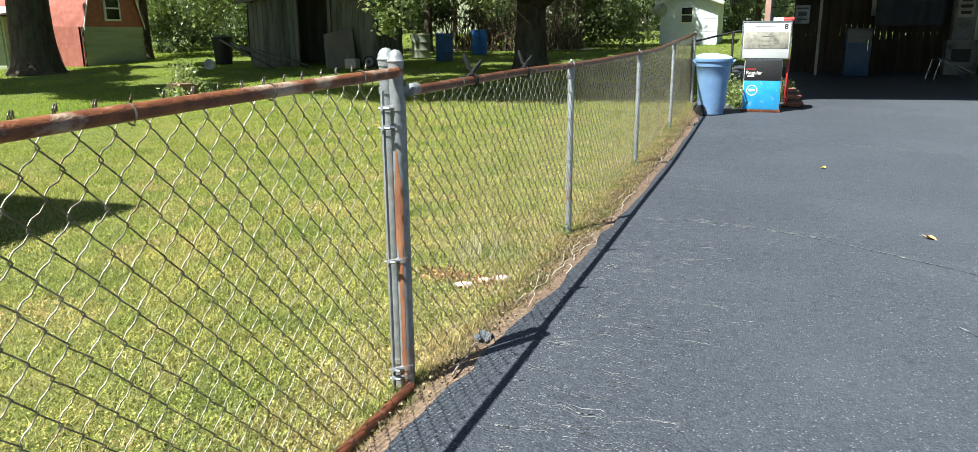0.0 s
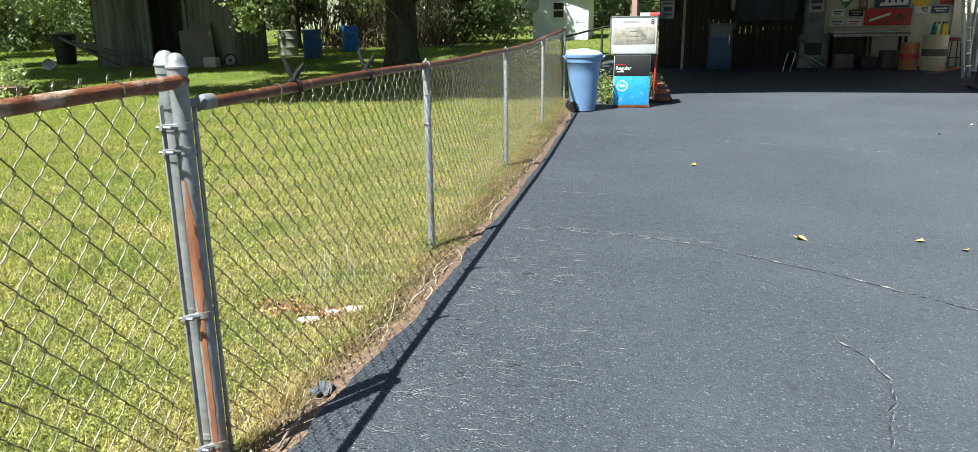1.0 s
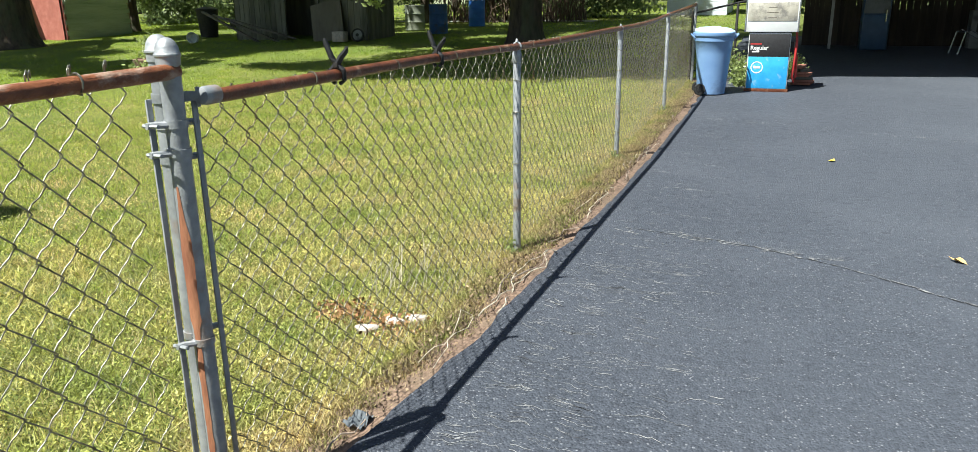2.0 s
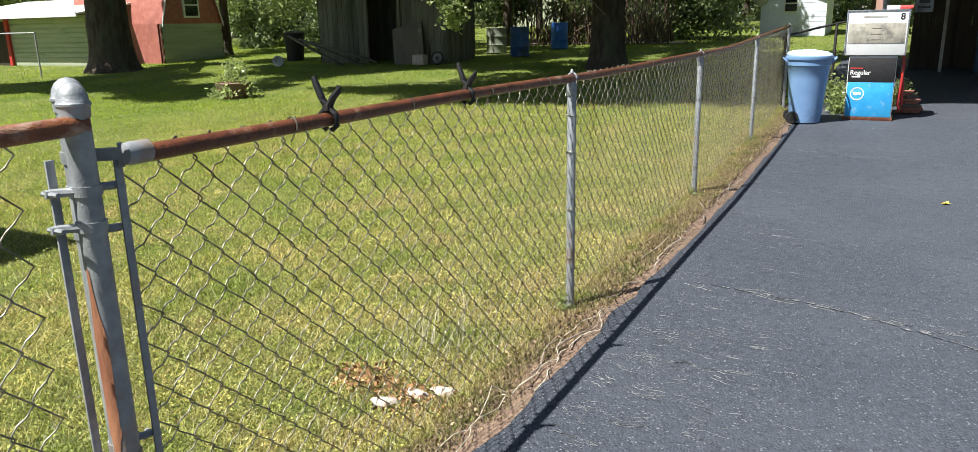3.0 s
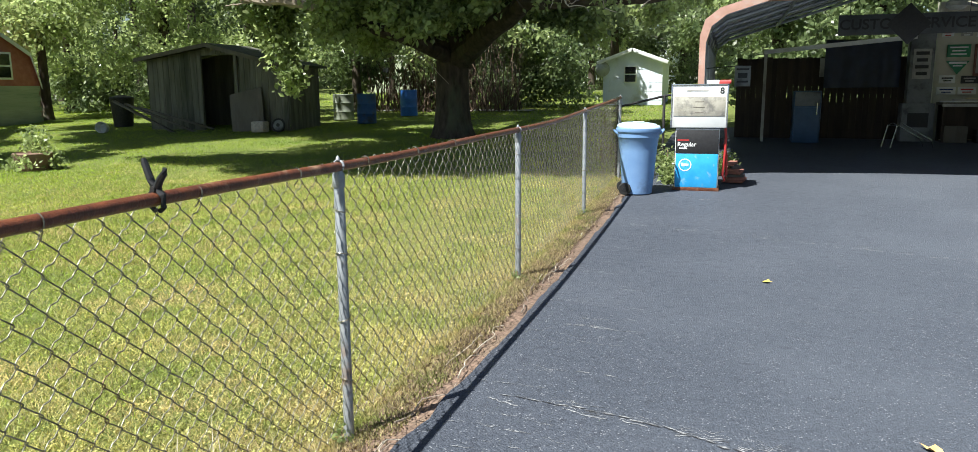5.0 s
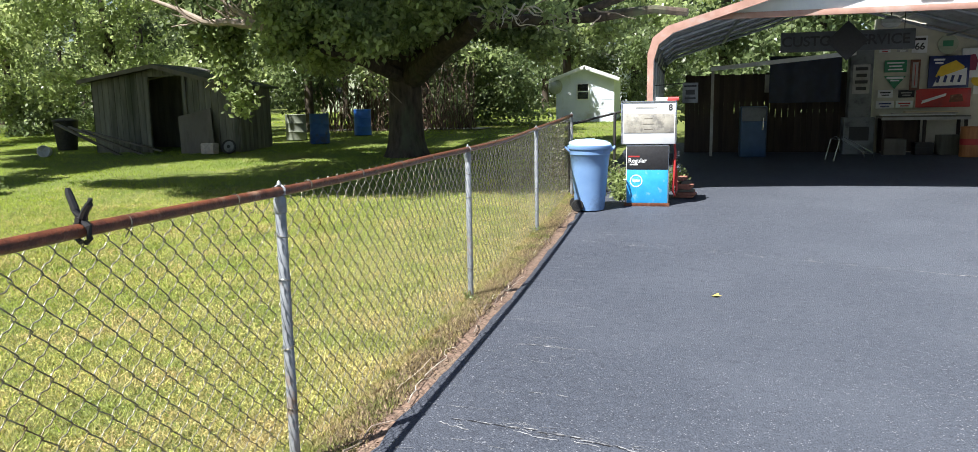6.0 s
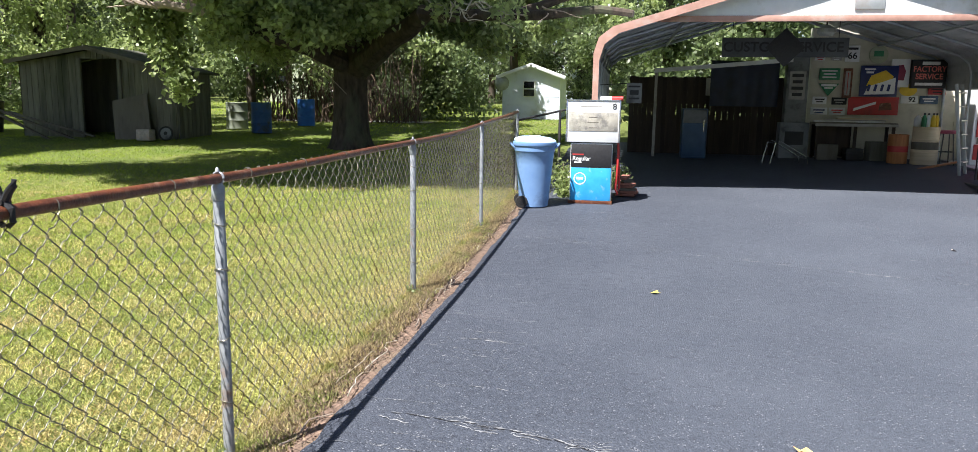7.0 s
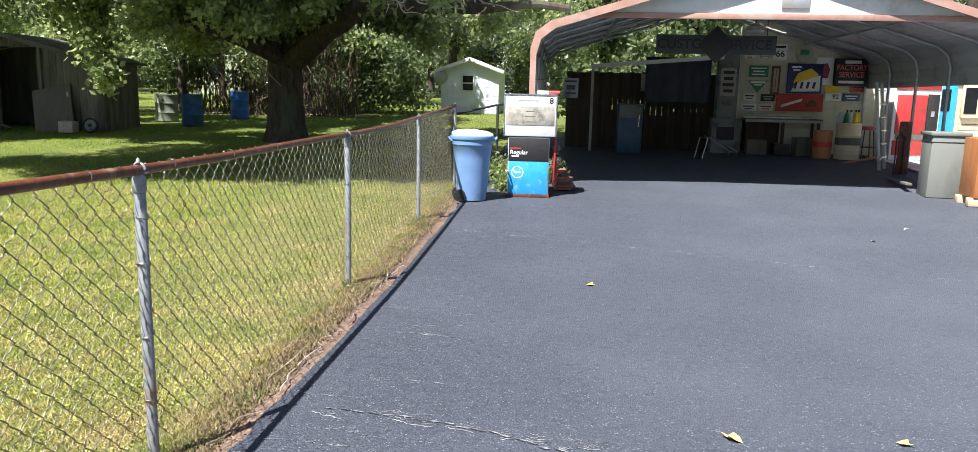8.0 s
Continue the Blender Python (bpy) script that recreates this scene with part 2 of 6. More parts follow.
M = {
    "lawn": mat("lawn_soil", (0.05, 0.075, 0.014), (0.16, 0.19, 0.035), 16, 0.95, bump=1.0, fine=90, stain=(0.20, 0.19, 0.06), stain_scale=0.7, stain_amount=0.3),
    "blade": mat("grass_blade", (0.168, 0.222, 0.045), (0.430, 0.395, 0.128), 1.6, 0.5, bump=0, stain=(0.46, 0.37, 0.16), stain_scale=1.1, stain_amount=0.42, island=0.75, translucent=0.35),
    "bladegreen": mat("green_blade", (0.135, 0.228, 0.020), (0.285, 0.370, 0.038), 0.6, 0.68, bump=0, island=0.5, translucent=0.35),
    "litter": mat("leaf_litter", (0.10, 0.07, 0.045), (0.40, 0.30, 0.19), 30, 0.9, bump=0, island=0.6),
    "reddirt": mat("reddish_thatch", (0.24, 0.11, 0.05), (0.44, 0.27, 0.13), 12, 0.9, bump=0, island=0.5),
    "straw": mat("dry_grass", (0.33, 0.27, 0.12), (0.50, 0.43, 0.22), 3, 0.8, bump=0, island=0.55, translucent=0.2, stain=(0.20, 0.23, 0.06), stain_scale=3, stain_amount=0.55),
    "stalk": mat("dead_stalk", (0.50, 0.44, 0.34), (0.68, 0.62, 0.50), 5, 0.8, bump=0, island=0.2),
    "soil": mat("bare_soil", (0.10, 0.066, 0.048), (0.31, 0.21, 0.15), 30, 0.95, bump=1.0, fine=50, stain=(0.20, 0.145, 0.10), stain_scale=5, stain_amount=0.35),
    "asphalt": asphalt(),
    "crack": mat("pale_crack", (0.17, 0.175, 0.19), (0.38, 0.385, 0.39), 40, 0.9, bump=0.3, stain=(0.05, 0.052, 0.06), stain_scale=9, stain_amount=0.6),
    "galv": mat("galvanised_steel", (0.245, 0.262, 0.28), (0.40, 0.42, 0.445), 18, 0.5, metal=0.35, bump=0.15, fine=140, stain=(0.33, 0.22, 0.15), stain_scale=5, stain_amount=0.15),
    "wire": mat("galvanised_wire", (0.10, 0.095, 0.072), (0.42, 0.40, 0.33), 30, 0.38, metal=0.85, bump=0, stain=(0.12, 0.07, 0.04), stain_scale=2.2, stain_amount=0.25),
    "rust": mat("rusted_rail", (0.13, 0.040, 0.018), (0.28, 0.10, 0.040), 25, 0.5, bump=0.5, fine=120, stain=(0.52, 0.42, 0.34), stain_scale=8, stain_amount=0.36, stretch=(1, 0.6, 1)),
    "rustdark": mat("brown_rusted_rail", (0.075, 0.025, 0.014), (0.19, 0.062, 0.028), 20, 0.33, bump=0.4, fine=120, stain=(0.33, 0.20, 0.13), stain_scale=9, stain_amount=0.15),
    "wornrust": mat("post_rust_streak", (0.20, 0.065, 0.035), (0.42, 0.19, 0.10), 14, 0.85, bump=0.3, stain=(0.20, 0.07, 0.04), stain_scale=8, stain_amount=0.4, stretch=(1, 1, 0.25)),
    "black": mat("black_plastic", (0.012, 0.012, 0.013), (0.022, 0.022, 0.024), 20, 0.45, bump=0.1),
    "iron": mat("dark_iron", (0.018, 0.018, 0.02), (0.04, 0.036, 0.034), 20, 0.6, metal=0.3, bump=0.2),
    "binblue": mat("faded_blue_plastic", (0.15, 0.28, 0.52), (0.20, 0.34, 0.58), 3, 0.5, bump=0.12, fine=30, stain=(0.12, 0.20, 0.36), stain_scale=2.5, stain_amount=0.3),
    "lidblue": mat("pale_blue_lid", (0.42, 0.58, 0.74), (0.52, 0.68, 0.82), 4, 0.4, bump=0.1, stain=(0.36, 0.48, 0.6), stain_scale=5, stain_amount=0.3),
    "drumblue": mat("blue_drum_plastic", (0.025, 0.13, 0.52), (0.045, 0.19, 0.66), 4, 0.4, bump=0.05),
    "drumdark": mat("weathered_blue_drum", (0.025, 0.09, 0.29), (0.05, 0.14, 0.40), 6, 0.6, bump=0.2, stain=(0.05, 0.07, 0.08), stain_scale=3),
    "drumgrey": mat("grey_green_drum", (0.19, 0.22, 0.17), (0.28, 0.30, 0.24), 6, 0.7, bump=0.2),
    "white": mat("white_paint", (0.68, 0.70, 0.70), (0.80, 0.81, 0.80), 4, 0.45, bump=0.08, stain=(0.55, 0.54, 0.50), stain_scale=2, stain_amount=0.2),
    "siding": mat("white_siding", (0.66, 0.72, 0.82), (0.76, 0.81, 0.90), 2, 0.6, bump=0.1, stain=(0.52, 0.54, 0.54), stain_scale=1.2, stain_amount=0.25),
    "cream": mat("cream_siding", (0.50, 0.48, 0.385), (0.62, 0.60, 0.49), 3, 0.6, bump=0.1, stain=(0.40, 0.38, 0.30), stain_scale=1.5, stain_amount=0.3),
    "paleblue": mat("bright_blue_paint", (0.02, 0.30, 0.66), (0.04, 0.40, 0.78), 5, 0.5, bump=0.08, stain=(0.30, 0.52, 0.70), stain_scale=9, stain_amount=0.12),
    "dialglass": mat("pump_dial", (0.34, 0.32, 0.27), (0.50, 0.47, 0.40), 10, 0.2, bump=0.05, stain=(0.22, 0.21, 0.19), stain_scale=6, stain_amount=0.4, coat=0.5),
    "red": mat("red_paint", (0.42, 0.03, 0.03), (0.56, 0.05, 0.045), 6, 0.5, bump=0.08, stain=(0.32, 0.04, 0.04), stain_scale=3),
    "salmon": mat("light_red_lettering", (0.62, 0.14, 0.12), (0.70, 0.20, 0.16), 6, 0.5, bump=0),
    "barnred": mat("faded_red_metal", (0.33, 0.10, 0.078), (0.44, 0.165, 0.13), 5, 0.65, bump=0.15, stain=(0.30, 0.10, 0.08), stain_scale=1.4, stain_amount=0.4),
    "barnsiding": mat("greenish_white_boards", (0.31, 0.345, 0.24), (0.43, 0.46, 0.34), 3, 0.75, bump=0.2, stain=(0.24, 0.30, 0.20), stain_scale=1.5, stain_amount=0.4, stretch=(0.4, 0.4, 3)),
    "greyboard": mat("weathered_boards", (0.105, 0.102, 0.082), (0.20, 0.194, 0.155), 7, 0.9, bump=0.6, fine=40, stain=(0.06, 0.065, 0.045), stain_scale=1.2, stain_amount=0.4, stretch=(1, 1, 0.12), vary=0.13),
    "plywood": mat("grey_plywood", (0.11, 0.098, 0.08), (0.19, 0.17, 0.14), 4, 0.9, bump=0.3, stain=(0.10, 0.09, 0.07), stain_scale=2, stretch=(1, 1, 0.3)),
    "darkwood": mat("dark_stained_fence", (0.028, 0.020, 0.016), (0.06, 0.042, 0.032), 8, 0.85, bump=0.4, stretch=(1, 1, 0.15), vary=0.3),
    "tin": mat("tin_roof", (0.42, 0.44, 0.45), (0.58, 0.60, 0.60), 4, 0.45, metal=0.5, bump=0.1, stain=(0.30, 0.22, 0.17), stain_scale=1.0, stain_amount=0.25),
    "mossroof": mat("mossy_roofing", (0.055, 0.055, 0.045), (0.12, 0.12, 0.09), 5, 0.95, bump=0.6, stain=(0.05, 0.07, 0.03), stain_scale=2),
    "sheet": mat("carport_sheet", (0.50, 0.53, 0.56), (0.61, 0.64, 0.66), 3, 0.4, metal=0.1, bump=0.05, stain=(0.33, 0.34, 0.35), stain_scale=1.5),
    "trim": mat("rust_brown_trim", (0.36, 0.20, 0.155), (0.50, 0.30, 0.24), 4, 0.6, bump=0.08, stain=(0.42, 0.33, 0.29), stain_scale=2, stain_amount=0.3),
    "bow": mat("carport_tube", (0.30, 0.33, 0.36), (0.42, 0.45, 0.48), 9, 0.4, metal=0.6, bump=0.05),
    "bark": mat("bark", (0.032, 0.024, 0.018), (0.095, 0.072, 0.055), 9, 0.95, bump=1.0, fine=22, stain=(0.09, 0.10, 0.06), stain_scale=1.5, stain_amount=0.3, stretch=(1, 1, 0.3)),
    "vine": mat("woody_stem", (0.055, 0.036, 0.026), (0.15, 0.10, 0.07), 10, 0.9, bump=0.4, island=0.4),
    "palebark": mat("bare_twig", (0.24, 0.19, 0.15), (0.38, 0.31, 0.25), 12, 0.9, bump=0.5),
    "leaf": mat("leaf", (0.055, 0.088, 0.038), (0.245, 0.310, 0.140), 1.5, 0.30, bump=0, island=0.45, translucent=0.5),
    # darker, less translucent copy of leaf, so the unseen crown casts deeper shade
    "leafshade": mat("crown_shade_leaf", (0.055, 0.088, 0.038), (0.18, 0.24, 0.10), 1.5, 0.32, bump=0, island=0.45, translucent=0.2),
    # paler copy of leaf: pale plants, and foliage coloured as if lit
    "leafpalelit": mat("pale_lit_leaf", (0.13, 0.18, 0.062), (0.36, 0.43, 0.19), 1.6, 0.36, bump=0, island=0.35, translucent=0.5),
    "leaffar": mat("far_leaf", (0.030, 0.048, 0.022), (0.215, 0.270, 0.120), 0.6, 0.42, bump=0, island=0.5, translucent=0.36),
    "stone": mat("pale_stone", (0.36, 0.31, 0.28), (0.56, 0.50, 0.46), 12, 0.9, bump=0.4, stain=(0.45, 0.30, 0.22), stain_scale=6, stain_amount=0.3),
    "concrete": mat("concrete", (0.34, 0.33, 0.31), (0.47, 0.46, 0.43), 5, 0.9, bump=0.3, fine=80, stain=(0.25, 0.24, 0.22), stain_scale=1.5),
    "palepad": mat("pale_worn_concrete", (0.50, 0.50, 0.49), (0.62, 0.62, 0.60), 5, 0.9, bump=0.3, fine=80, stain=(0.40, 0.39, 0.37), stain_scale=1.5),
    "brick": mat("red_brick", (0.26, 0.10, 0.07), (0.38, 0.17, 0.12), 12, 0.9, bump=0.4, vary=0.25),
    "dryleaf": mat("fallen_leaf", (0.50, 0.30, 0.10), (0.66, 0.45, 0.20), 30, 0.7, bump=0.2),
    "yellowleaf": mat("yellow_leaf", (0.62, 0.45, 0.05), (0.75, 0.58, 0.12), 30, 0.7, bump=0.2),
    "glass": mat("dark_window_glass", (0.012, 0.014, 0.016), (0.02, 0.022, 0.025), 3, 0.08, bump=0.02, coat=0.5),
    "ink": mat("dark_ink", (0.014, 0.014, 0.016), (0.025, 0.025, 0.028), 30, 0.6, bump=0),
    "navy": mat("navy_paint", (0.012, 0.02, 0.10), (0.02, 0.035, 0.15), 6, 0.4, bump=0.05),
    "yellow": mat("yellow_paint", (0.62, 0.42, 0.02), (0.74, 0.52, 0.04), 8, 0.45, bump=0.05),
    "green": mat("green_paint", (0.02, 0.16, 0.07), (0.035, 0.24, 0.11), 8, 0.5, bump=0.05),
    "maroon": mat("maroon_paint", (0.20, 0.02, 0.05), (0.28, 0.035, 0.08), 8, 0.5, bump=0.05),
    "orangewood": mat("varnished_wood", (0.36, 0.13, 0.04), (0.50, 0.20, 0.07), 6, 0.5, bump=0.2, stretch=(4, 4, 0.4)),
    "bingrey": mat("grey_green_painted_steel", (0.20, 0.215, 0.19), (0.235, 0.25, 0.225), 2, 0.45, bump=0.04, stain=(0.17, 0.18, 0.16), stain_scale=1.2, stain_amount=0.25, stretch=(1, 1, 0.4)),
    "rubbish": mat("grey_can_metal", (0.30, 0.32, 0.30), (0.40, 0.42, 0.39), 5, 0.5, metal=0.2, bump=0.1, stain=(0.24, 0.25, 0.22), stain_scale=3),
    "dullsign": mat("dull_grey_board", (0.15, 0.16, 0.165), (0.22, 0.23, 0.235), 6, 0.7, bump=0.1, stain=(0.07, 0.075, 0.08), stain_scale=3),
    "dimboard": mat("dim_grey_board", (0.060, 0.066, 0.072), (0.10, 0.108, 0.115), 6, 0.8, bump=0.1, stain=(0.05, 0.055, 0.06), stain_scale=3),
    "twigpale": mat("bleached_twig", (0.42, 0.37, 0.31), (0.58, 0.53, 0.46), 12, 0.85, bump=0.3),
    "tarp": mat("dark_blue_tarp", (0.008, 0.013, 0.032), (0.014, 0.024, 0.055), 4, 0.5, bump=0.4, fine=6),
    "coolblue": mat("blue_cabinet", (0.025, 0.065, 0.13), (0.04, 0.09, 0.17), 5, 0.4, bump=0.05),
    "tan": mat("tan_boards", (0.52, 0.42, 0.28), (0.66, 0.55, 0.38), 5, 0.7, bump=0.2, stretch=(0.3, 0.3, 3)),
    "chrome": mat("chrome_tube", (0.55, 0.56, 0.58), (0.7, 0.7, 0.72), 9, 0.2, metal=0.9, bump=0),
    "bluerag": mat("blue_grey_rag", (0.07, 0.085, 0.10), (0.17, 0.19, 0.21), 20, 0.9, bump=0.5),
    "pot": mat("brown_pot", (0.12, 0.07, 0.05), (0.22, 0.14, 0.10), 10, 0.85, bump=0.4),
    "rubber": mat("black_rubber", (0.015, 0.015, 0.015), (0.03, 0.03, 0.03), 20, 0.8, bump=0.2),
}


# ---- geometry helpers ----
def zt(y):
    """Height of the land: level drive, then a gentle rise away to the back."""
    if y < 8:
        return 0.0
    if y < 12:
        return 0.005 * (y - 8) ** 2
    return min(0.04 * (y - 10), 2.2)


def low(y):
    """How far the lawn lies below the drive, nearer the corner post."""
    return 0.07 * min(1.0, max(0.0, (8.8 - y) / 4.5))


class Geo:
    def __init__(self):
        self.v, self.f = [], []

    def add(self, v, f, m=None):
        k = len(self.v)
        self.v += [tuple(m @ Vector(p)) if m else tuple(p) for p in v]
        self.f += [tuple(i + k for i in q) for q in f]
        return self

    def box(self, c, s, m=None, bevel=0.0):
        bm = bmesh.new()
        bmesh.ops.create_cube(bm, size=1.0)
        for q in bm.verts:
            q.co = Vector((q.co.x * s[0], q.co.y * s[1], q.co.z * s[2]))
        if bevel:
            bmesh.ops.bevel(bm, geom=bm.edges[:], offset=bevel, segments=2, affect="EDGES", profile=0.5)
        for q in bm.verts:
            q.co += Vector(c)
        bm.verts.index_update()
        self.add([q.co.copy() for q in bm.verts], [[q.index for q in fa.verts] for fa in bm.faces], m)
        bm.free()
        return self

    def lathe(self, profile, n=24, m=None, cap=True, wobble=0.0):
        v, f = [], []
        for r, z in profile:
            for i in range(n):
                a = 2 * math.pi * i / n
                rr = r * (1 + wobble * math.sin(3 * a + 5 * z))
                v.append((rr * math.cos(a), rr * math.sin(a), z))
        for j in range(len(profile) - 1):
            for i in range(n):
                k = (i + 1) % n
                f.append((j * n + i, j * n + k, (j + 1) * n + k, (j + 1) * n + i))
        if cap:
            f.append(tuple(range(n))[::-1])
            f.append(tuple((len(profile) - 1) * n + i for i in range(n)))
        return self.add(v, f, m)

    def tube(self, pts, r, n=8, m=None, cap=True):
        """A round bar along pts; r is a number or one radius per point."""
        pts = [Vector(p) for p in pts]
        rs = r if isinstance(r, (list, tuple)) else [r] * len(pts)
        v, f = [], []
        for j, p in enumerate(pts):
            d = (pts[min(j + 1, len(pts) - 1)] - pts[max(j - 1, 0)]).normalized()
            up = Vector((0, 0, 1)) if abs(d.z) < 0.9 else Vector((1, 0, 0))
            a = d.cross(up).normalized()
            b = a.cross(d)
            for i in range(n):
                t = 2 * math.pi * i / n
                v.append(p + (a * math.cos(t) + b * math.sin(t)) * rs[j])
        for j in range(len(pts) - 1):
            for i in range(n):
                k = (i + 1) % n
                f.append((j * n + i, (j + 1) * n + i, (j + 1) * n + k, j * n + k))
        if cap:
            f.append(tuple(range(n)))
            f.append(tuple((len(pts) - 1) * n + i for i in range(n))[::-1])
        return self.add(v, f, m)

    def prism(self, outline, d0, d1, axis="y", m=None):
        """An outline of (a, b) pairs pushed from d0 to d1 along the axis."""
        n = len(outline)
        place = {"y": lambda a, b, d: (a, d, b), "x": lambda a, b, d: (d, a, b), "z": lambda a, b, d: (a, b, d)}[axis]
        v = [place(a, b, d0) for a, b in outline] + [place(a, b, d1) for a, b in outline]
        f = [tuple(range(n)), tuple(range(2 * n - 1, n - 1, -1))]
        f += [(i, i + n, (i + 1) % n + n, (i + 1) % n) for i in range(n)]
        return self.add(v, f, m)


def mesh_of(name, geo, material, smooth=True):
    me = bpy.data.meshes.new(name)
    me.from_pydata(geo.v, [], geo.f)
    bm = bmesh.new()
    bm.from_mesh(me)
    bmesh.ops.recalc_face_normals(bm, faces=bm.faces)
    bm.to_mesh(me)
    bm.free()
    me.materials.append(material)
    if smooth:
        me.shade_smooth()
        me.set_sharp_from_angle(angle=radians(38))
    return me


def part(name, geo, material, parent=None, label="", smooth=True):
    ob = new(name, mesh_of(name, geo, material, smooth))
    if parent:
        ob.parent = parent
    if label:
        ob["label"] = label
    return ob


def thing(name, m, label, category, group="", kind=""):
    ob = new(name)
    ob.matrix_basis = m
    return tagged(ob, label, category, group, kind)


def quads(name, verts, material, corners=4):
    """One mesh of loose leaves or blades, each of the same number of corners."""
    me = bpy.data.meshes.new(name)
    k = len(verts) // corners
    me.vertices.add(len(verts))
    me.vertices.foreach_set("co", np.asarray(verts, dtype=np.float32).ravel())
    me.loops.add(k * corners)
    me.loops.foreach_set("vertex_index", np.arange(k * corners, dtype=np.int32))
    me.polygons.add(k)
    me.polygons.foreach_set("loop_start", np.arange(0, k * corners, corners, dtype=np.int32))
    me.update(calc_edges=True)
    me.materials.append(material)
    return me


def writing(text, size, m, material, parent, depth=0.002, squeeze=1.0, name="lettering"):
    """Raised lettering as a mesh, centred, lying in its own xy plane."""
    cu = bpy.data.curves.new("text", "FONT")
    cu.body, cu.size, cu.align_x, cu.align_y, cu.extrude = text, size, "CENTER", "CENTER", depth
    cu.offset = size * 0.018
    tmp = bpy.data.objects.new("text", cu)
    scene.collection.objects.link(tmp)
    me = bpy.data.meshes.new_from_object(tmp.evaluated_get(bpy.context.evaluated_depsgraph_get()))
    bpy.data.objects.remove(tmp)
    me.materials.clear()
    me.materials.append(material)
    ob = new(name, me)
    ob.parent = parent
    ob.matrix_basis = m @ Matrix.Diagonal((squeeze, 1, 1, 1))
    return ob


def on_front(x, y, z):
    return pose(x, y, z, 90, 0, 0)


# ---- ground ----
def ground_sheet():
    xs = np.concatenate([np.linspace(-300, -40, 14), np.linspace(-36, -4, 33), np.linspace(-3.5, 16, 40), np.linspace(20, 300, 14)])
    ys = np.concatenate([np.linspace(-120, -8, 12), np.linspace(-6, 40, 93), np.linspace(45, 400, 20)])
    g = Geo()
    v = []
    for y in ys:
        for x in xs:
            near = -1.55 < x < 13.5 and y < 25
            lump = 0.02 * noise.noise((x * 0.5, y * 0.5, 3.0)) if x < -2 else 0.0
            v.append((x, y, zt(y) + lump - (0.05 if near else 0.02) - low(y)))
    nx = len(xs)
    f = [(j * nx + i, j * nx + i + 1, (j + 1) * nx + i + 1, (j + 1) * nx + i) for j in range(len(ys) - 1) for i in range(nx - 1)]
    g.add(v, f)
    ob = part("ground", g, M["lawn"])
    tagged(ob, "sunlit mown lawn with dry yellow patches, rising gently", "lawn", kind="structure")


def edge_x(y):
    """Left edge of the drive, ragged."""
    return -1.10 + 0.03 * noise.noise((y * 0.9, 1.0, 0)) + 0.035 * noise.noise((y * 3.1, 5.0, 0)) + 0.012 * noise.noise((y * 11, 2.0, 0)) + 0.03 * min(1.0, max(0.0, y - 6)) - 0.12 * min(1.0, max(0.0, (4.4 - y) / 1.6))


def driveway():
    ys = np.linspace(-7, 24, 420)
    v = []
    cols = [0.0, 0.03, 0.4, 1, 2, 4, 6, 8, 14.5]
    for y in ys:
        e = edge_x(y)
        for i, c in enumerate(cols):
            v.append((e + c, y, zt(y) + (-0.055 if i == 0 else -0.004 if i == 1 else 0.0)))
    n = len(cols)
    f = [(j * n + i, j * n + i + 1, (j + 1) * n + i + 1, (j + 1) * n + i) for j in range(len(ys) - 1) for i in range(n - 1)]
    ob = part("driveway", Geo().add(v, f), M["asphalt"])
    tagged(ob, "dark blue-grey sealed asphalt drive with fine pale cracks", "driveway", kind="structure")
    return ob


def soil_strip():
    ys = np.linspace(-6, 15.2, 170)
    v = []
    for y in ys:
        e = edge_x(y) + 0.02
        for i, k in enumerate((0.0, 0.25, 0.5, 0.75, 1.0)):
            x = -1.55 + (e + 1.55) * k
            v.append((x, y, zt(y) - 0.03 - low(y) * min(1.0, 2.2 * (1 - k)) + 0.03 * math.sin(math.pi * k) + 0.02 * noise.noise((x * 6, y * 6, 0))))
    f = [(j * 5 + i, j * 5 + i + 1, (j + 1) * 5 + i + 1, (j + 1) * 5 + i) for j in range(len(ys) - 1) for i in range(4)]
    ob = part("soil_verge", Geo().add(v, f), M["soil"])
    tagged(ob, "strip of bare brown soil and dead grass under the fence", "soil", kind="structure")


def blades(count, x0, x1, y0, y1, h0, h1, width, seed, dip=0.0, soft=0.0):
    """Blades over a rectangle; soft blurs its edges away from the fence."""
    rng = np.random.default_rng(seed)
    x, y = rng.uniform(x0, x1, count), rng.uniform(y0, y1, count)
    x, y = np.minimum(x + rng.normal(size=count) * soft, max(x1, -1.4)), y + rng.normal(size=count) * soft
    z = np.array([zt(q) - low(q) for q in y]) - 0.03 - dip
    h = rng.uniform(h0, h1, count) * (0.75 + 0.5 * rng.random(count))
    a, lean, la = rng.uniform(0, 2 * np.pi, count), rng.uniform(0.6, 2.6, count) * (h + 0.006), rng.uniform(0, 2 * np.pi, count)
    w = width * rng.uniform(0.6, 1.3, count)
    base = np.stack([x, y, z], 1)
    side = np.stack([np.cos(a) * w, np.sin(a) * w, np.zeros(count)], 1)
    tip = base + np.stack([np.cos(la) * lean, np.sin(la) * lean, h * 0.8 + 0.03], 1)
    return np.stack([base - side, base + side, tip], 1).reshape(-1, 3)


